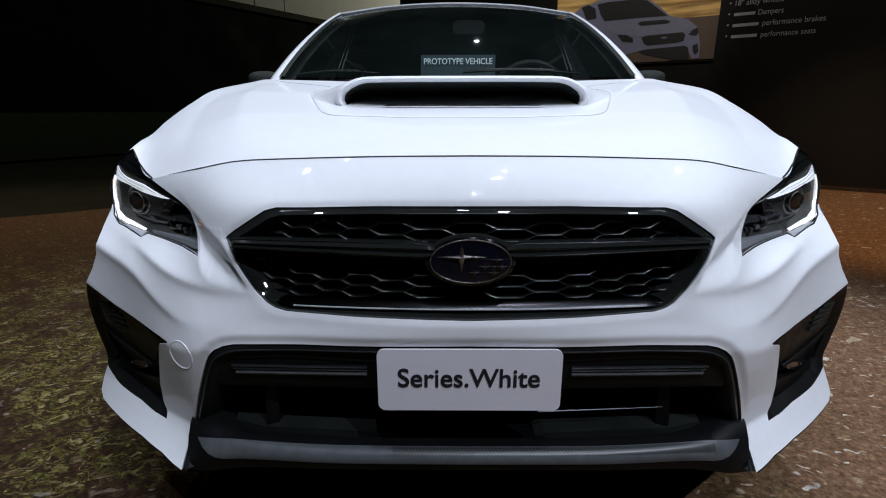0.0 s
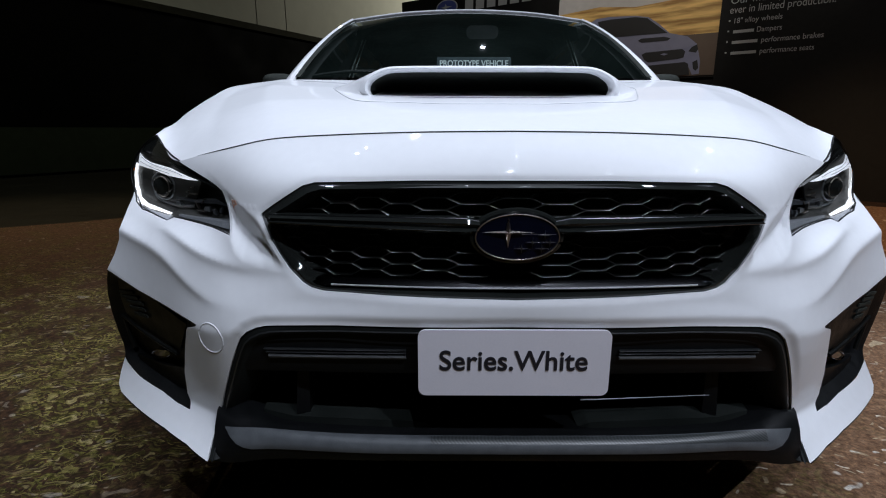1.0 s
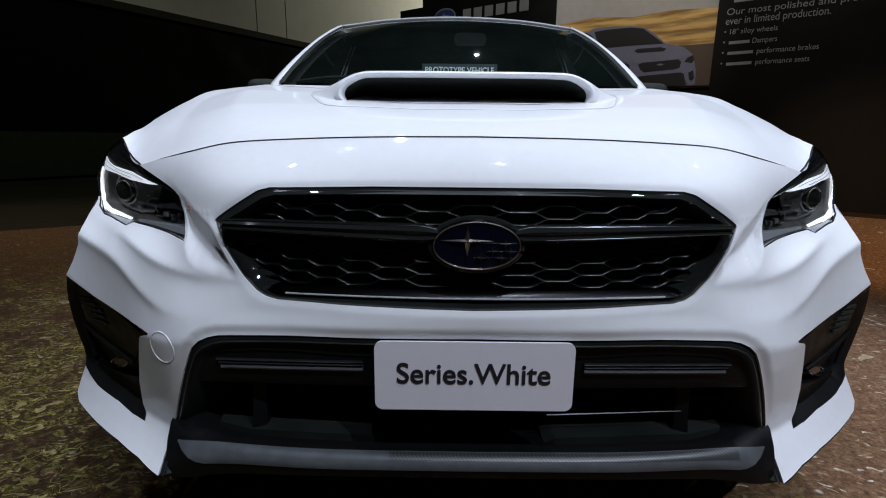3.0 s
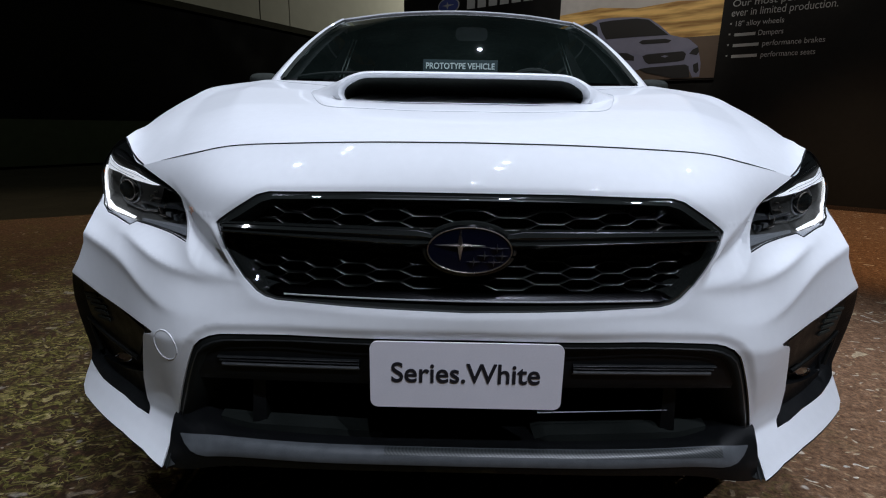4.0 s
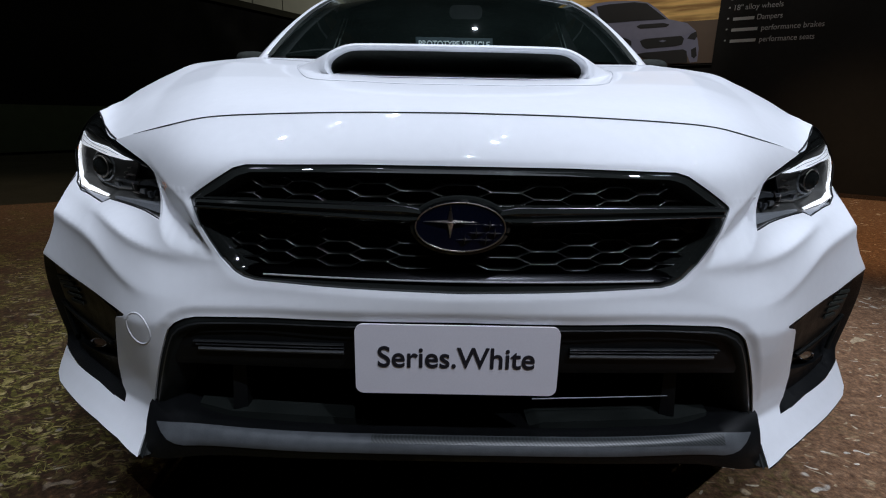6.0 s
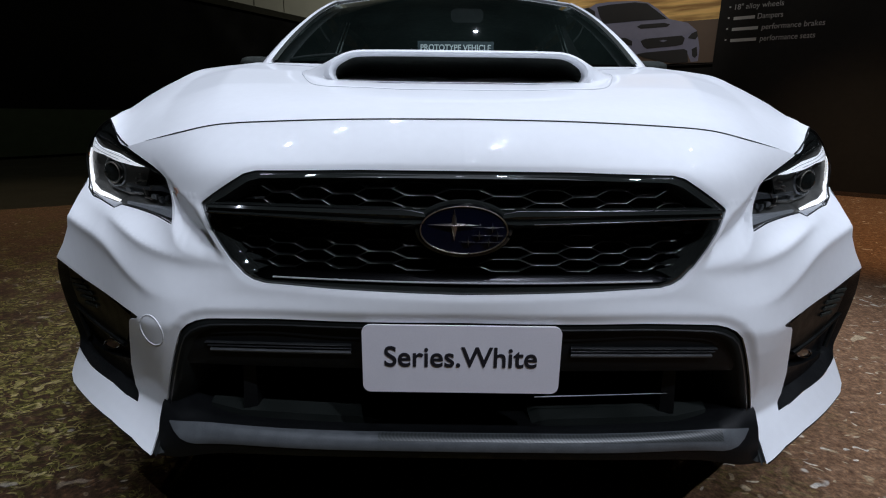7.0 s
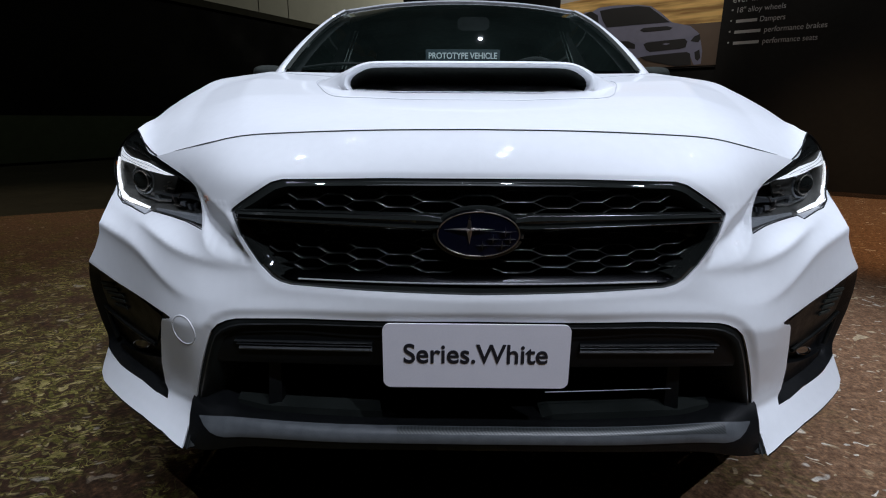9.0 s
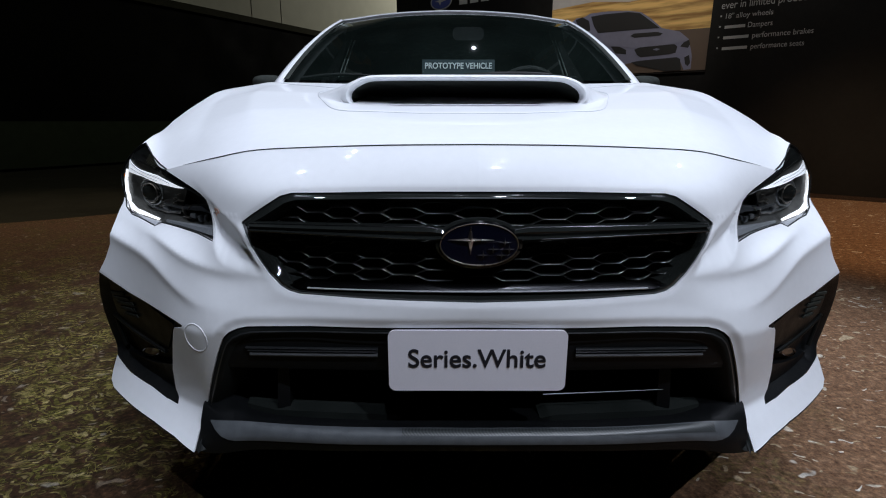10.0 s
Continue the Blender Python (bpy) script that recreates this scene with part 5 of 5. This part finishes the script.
for s in (-1, 1):
    for nm, ring_, lab in PANELS:
        mk(nm, *flip(sheet(ring_, 0.025, flank, (-0.02, 0, 0)), s), PAINT, car, lab)
    mk("sill_panel", *box((s * .84, 2.95, .24), (.08, 1.9, .10), .02), SATIN, car, "black side sill")
    for ax in (FRONT_AXLE, REAR_AXLE):
        liner = grid([[(s * xx, ax + .375 * math.cos(a), .325 + .375 * math.sin(a)) for a in np.linspace(-.1, 3.25, 24)] for xx in (.875, .60)])
        mk("wheel_arch_liner", *liner, VOID, car, "black arch liner")
        wheel = new("wheel")
        wheel.parent = car
        tagged(wheel, "dark alloy wheel with a black tyre")
        prof = [(.232, -.115), (.30, -.118), (.318, -.10), (.325, -.06), (.325, .06), (.318, .10), (.30, .118), (.232, .115)]
        mk("tyre", *grid([[(s * .785 + w, ax + r * math.cos(a), .325 + r * math.sin(a)) for a in np.linspace(0, 6.2832, 41)] for r, w in prof]), RUBBER, wheel, "black tyre")
        rprof = [(.232, -.11), (.225, -.09), (.205, -.07), (.205, .07), (.225, .09), (.234, .11)]
        mk("rim", *grid([[(s * .785 + w, ax + r * math.cos(a), .325 + r * math.sin(a)) for a in np.linspace(0, 6.2832, 41)] for r, w in rprof]), ALLOY, wheel, "dark alloy rim")
        for k in range(10):
            a = radians(36 * k)
            e, t_ = Vector((0, math.cos(a), math.sin(a))), Vector((0, -math.sin(a), math.cos(a)))
            c = Vector((s * .86, ax, .325))
            sp = [c + e * .04 + t_ * .016, c + e * .215 + t_ * .009 + Vector((s * .02, 0, 0)), c + e * .215 - t_ * .009 + Vector((s * .02, 0, 0)), c + e * .04 - t_ * .016]
            mk("spoke", *slab(sp, (-s * .03, 0, 0)), ALLOY, wheel)
        mk("hub", *tube([(s * .83, ax, .325), (s * .87, ax, .325)], .05, 16), ALLOY, wheel)
mk("undertray", *slab([(-.80, 1.05, .21), (.80, 1.05, .21), (.80, 5.2, .21), (-.80, 5.2, .21)], (0, 0, .02)), VOID, car, "black undertray")
mk("inner_wall", *slab([(-.80, 1.28, .23), (.80, 1.28, .23), (.80, 1.28, .78), (-.80, 1.28, .78)], (0, .01, 0)), VOID, car, "black bulkhead behind the nose")

# windscreen, pillars, roof
def glass_row(t):
    base = spl([(-.715, 2.155, 1.045), (-.42, 2.02, 1.036), (0, 1.955, 1.03), (.42, 2.02, 1.036), (.715, 2.155, 1.045)], 41)
    top = spl([(-.572, 2.775, 1.382), (-.32, 2.80, 1.419), (0, 2.80, 1.432), (.32, 2.80, 1.419), (.572, 2.775, 1.382)], 41)
    bow = 4 * t * (1 - t)
    return [(*((1 - t) * a + t * b),) for a, b in zip(base + np.array((0, -.02 * bow, .022 * bow)), top + np.array((0, -.02 * bow, .022 * bow)))]


ws = mk("windscreen", *grid([glass_row(t) for t in np.linspace(0, 1, 16)]), GLASS, car, "tinted windscreen glass")
ws.visible_shadow = False
rows = [glass_row(t) for t in np.linspace(0, 1, 16)]
for s in (-1, 1):
    k = 0 if s < 0 else -1
    inner_line = [Vector(r[k]) for r in rows]
    mk("windscreen_seal", *grid([[p + Vector((s * 0.012, -.004, .004)) for p in inner_line], [p + Vector((-s * .004, -.006, .005)) for p in inner_line], [p + Vector((-s * .009, -.003, .004)) for p in inner_line]]), VOID, car, "black windscreen seal")
    prow = []
    for t, p in zip(np.linspace(0, 1, 16), inner_line):
        o = Vector((s * (.056 - .018 * t), .035 + .01 * t, .004 + 0.004 * t))
        prow.append([p + Vector((s * .008, 0, .000)), p + o * .45 + Vector((0, -.006, .012)), p + o, p + o + Vector((s * .004, .05, -.03))])
    down = [Vector(a) + (Vector(a) - Vector(b)) * 1.6 + Vector((0, 0, -.01)) for a, b in zip(prow[0], prow[1])]
    prow.insert(0, down)
    mk("pillar", *grid(prow), PAINT, car, "white windscreen pillar", 60)
    mk("pillar_lining", *grid([[q + Vector((-s * .030, .05, -.012)) for q in inner_line], [q + Vector((s * .03, .06, -.02)) for q in inner_line]]), CABIN, car, "black inner pillar lining")
rows = [glass_row(t) for t in np.linspace(0, 1, 16)]
roof_rows = [glass_row(1)]
for y, zc, w, ze in ((2.86, 1.447, .575, 1.398), (3.1, 1.470, .585, 1.418), (3.5, 1.475, .585, 1.420), (3.9, 1.452, .575, 1.40), (4.25, 1.395, .55, 1.345)):
    roof_rows.append([tuple(p) for p in spl([(-w, y, ze), (-.32, y, zc - .012), (0, y, zc), (.32, y, zc - .012), (w, y, ze)], 41)])
mk("roof", *grid(roof_rows), PAINT, car, "white roof", 50)
tip = [Vector(p) + Vector((0, .004, .006)) for p in glass_row(1)]
edge = [tip[0] + Vector((-.030, .006, -.012))] + tip + [tip[-1] + Vector((.030, .006, -.012))]
mk("roof_edge", *tube(spl(edge, 80), .0065, 8), PAINT, car, "white leading edge of the roof")
mk("header_trim", *grid([[(x, y - .005, z + .003) for x, y, z in glass_row(1)], [(x, y - .06, z - .022) for x, y, z in glass_row(1)]]), CABIN, car, "black band along the windscreen top")
for s in (-1, 1):
    rail = [(s * .612, 2.80, 1.372), (s * .625, 3.1, 1.395), (s * .625, 3.5, 1.396), (s * .615, 3.9, 1.38), (s * .60, 4.25, 1.335), (s * .72, 4.75, 1.09)]
    mk("roof_rail", *tube(spl(rail, 30), [.004] + [.026] * 29, 8), PAINT, car, "white roof edge")
    top_line = spl(rail, 24)
    belt = [(s * float(np.interp(y, SH[:, 0], SH[:, 1])) * .985, y, float(np.interp(y, SH[:, 0], SH[:, 2])) - .002) for y in np.linspace(2.24, 4.7, 24)]
    sg = mk("side_glass", *grid([[tuple(p) for p in top_line], belt]), SIDEGLASS, car, "tinted side glass")
    sg.visible_shadow = False
    mk("door_pillar", *slab([(s * .655, 3.22, 1.40), (s * .655, 3.30, 1.40), (s * .76, 3.26, 1.05), (s * .76, 3.16, 1.05)], (-s * .03, 0, 0)), CABIN, car, "black door pillar")
    for dx in (0, .017):
        mk("pillar_trim", *slab([(s * (.549 + dx), 2.92, 1.315), (s * (.549 + dx), 2.93, 1.315), (s * (.628 + dx * 1.2), 2.93, 1.12), (s * (.628 + dx * 1.2), 2.92, 1.12)], (-s * .005, 0, 0)), CABINGREY, car, "pale inner pillar trim")
    # door mirror
    rows = []
    for k in range(9):
        a = -math.pi / 2 + k * math.pi / 8
        rows.append([(s * (.860 + .070 * math.cos(a) * math.copysign(abs(math.cos(b)) ** .7, math.cos(b))), 2.36 + .055 * math.sin(a), 1.048 + .036 * math.cos(a) * math.copysign(abs(math.sin(b)) ** .7, math.sin(b))) for b in np.linspace(0, 6.2832, 25)])
    mir = mk("door_mirror", *grid(rows), VOID, car, "black door mirror")
    mk("mirror_foot", *slab([(s * .78, 2.33, 1.035), (s * .86, 2.33, 1.06), (s * .86, 2.38, 1.06), (s * .78, 2.40, 1.035)], (0, 0, .015)), SATIN, mir)
rear = [[(x, y, z) for x in np.linspace(-w, w, 15)] for w, y, z in ((.55, 4.25, 1.39), (.66, 4.78, 1.10))]
mk("rear_window", *grid(rear), SIDEGLASS, car, "tinted rear window").visible_shadow = False
mk("boot_lid", *grid([[(x, y + .0, z - .03 * (x / .75) ** 2) for x in np.linspace(-w, w, 15)] for w, y, z in ((.68, 4.76, 1.105), (.74, 5.0, 1.11), (.74, 5.28, 1.10), (.76, 5.33, 1.0), (.78, 5.34, .80))]), PAINT, car, "white boot lid")
mk("rear_bumper", *grid([[(x, y - .12 * (abs(x) / w) ** 4, z) for x in np.linspace(-w, w, 21)] for w, y, z in ((.80, 5.36, .80), (.83, 5.37, .60), (.83, 5.36, .40), (.78, 5.30, .26))]), PAINT, car, "white rear bumper")
for s in (-1, 1):
    mk("tail_lamp", *box((s * .62, 5.33, .90), (.26, .05, .13), .02), material("red_lamp_plastic", (.35, .01, .01), .2, 0, .5, .1, 100), car, "red tail lamp")

# cowl and wipers
cowl = [(-.74, 2.12), (-.42, 1.985), (0, 1.92), (.42, 1.985), (.74, 2.12)]
cp = spl(cowl, 41)
mk("cowl", *grid([[(x, y, hood_z(x, y) - .004) for x, y in cp], [(x * .985, y + .045, 1.024 + .012 * (x / .72) ** 2) for x, y in cp]]), SATIN, car, "black cowl")
for x0, x1 in ((-.30, -.66), (.48, .02)):
    w = new("wiper")
    w.parent = car
    tagged(w, "black wiper")
    yb = lambda x: 1.975 + .2 * (abs(x) / .72) ** 2
    pts = [(x, yb(x) + .015 + .02 * t, 1.052 + .010 * math.sin(t * 3)) for t, x in zip(np.linspace(0, 1, 14), np.linspace(x0, x1, 14))]
    mk("arm", *tube(pts, .005, 6), SATIN, w)
    mk("blade", *tube([(x, y + .012, z + .004) for x, y, z in pts[3:]], .006, 6), RUBBER, w)

# cabin
dash_rows = [[(x, y + .16 * (abs(x) / .7) ** 2, z - .02 * (abs(x) / .7) ** 3) for x in np.linspace(-.70, .70, 31)] for y, z in ((1.99, 1.005), (2.10, 1.030), (2.30, 1.055), (2.45, 1.060), (2.53, 1.03), (2.55, .80), (2.50, .45))]
mk("dashboard", *grid(dash_rows), CABIN, car, "black dashboard")
wheel_ring = [(.37 + .185 * math.cos(a), 2.66 - .075 * math.sin(a), .965 + .170 * math.sin(a)) for a in np.linspace(0, 6.2832, 41)[:-1]]
sw = mk("steering_wheel", *tube(wheel_ring, .015, 8, True), CABIN, car, "black steering wheel")
mk("boss", *box((.37, 2.65, .955), (.14, .06, .11), .02), CABIN, sw)
for s in (-1, 1):
    seat = new("seat")
    seat.parent = car
    tagged(seat, "black bucket seat")
    back = [[(s * .37 + w * math.cos(a), y + .07 * math.sin(a), z) for a in np.linspace(0, 6.2832, 21)] for w, y, z in ((.24, 3.02, .50), (.26, 3.08, .75), (.25, 3.14, .95), (.20, 3.19, 1.10), (.13, 3.21, 1.17), (.12, 3.22, 1.24), (.09, 3.23, 1.28), (.0, 3.23, 1.285))]
    mk("backrest", *grid(back), CLOTH, seat)
    mk("cushion", *box((s * .37, 2.85, .48), (.50, .52, .16), .05), CLOTH, seat)
mk("rear_bench", *box((0, 3.95, .80), (1.2, .2, .62), .06), CLOTH, car, "black rear bench")
mk("roof_lining", *grid([[(r[0][0] * 1.02, r[0][1] + .03, r[0][2] - .09)] + [(x * .985, y + .02, z - .022) for x, y, z in r] + [(r[-1][0] * 1.02, r[-1][1] + .03, r[-1][2] - .09)] for r in roof_rows]), CABIN, car, "dark roof lining")
mk("floor_pan", *slab([(-.78, 1.30, .30), (.78, 1.30, .30), (.78, 4.9, .30), (-.78, 4.9, .30)], (0, 0, .02)), CABIN, car, "black cabin floor")
mk("rear_view_mirror", *slab([(x + .062, 2.56, z + 1.292) for x, z in rounded(.150, .060, .024)], (0, .03, 0)), CLOTH, car, "black rear view mirror")

# sign on the dashboard
card = thing("sign_card", "dark blue dashboard card reading PROTOTYPE VEHICLE in white", "sign")
mk("card", *slab([(-.150, 2.222, 1.054), (.162, 2.222, 1.054), (.162, 2.236, 1.138), (-.150, 2.236, 1.138)], (0, .004, 0)), CARDBLUE, card)
letters("PROTOTYPE VEHICLE", .034, material("card_white", (.88, .92, .93), .5, 0, 0, .05, 200), card, Matrix.Translation((-.137, 2.2253, 1.1005)) @ Matrix(((1, 0, 0, 0), (0, .16, -1, 0), (0, 1, .16, 0), (0, 0, 0, 1))), .286, 0.0005)
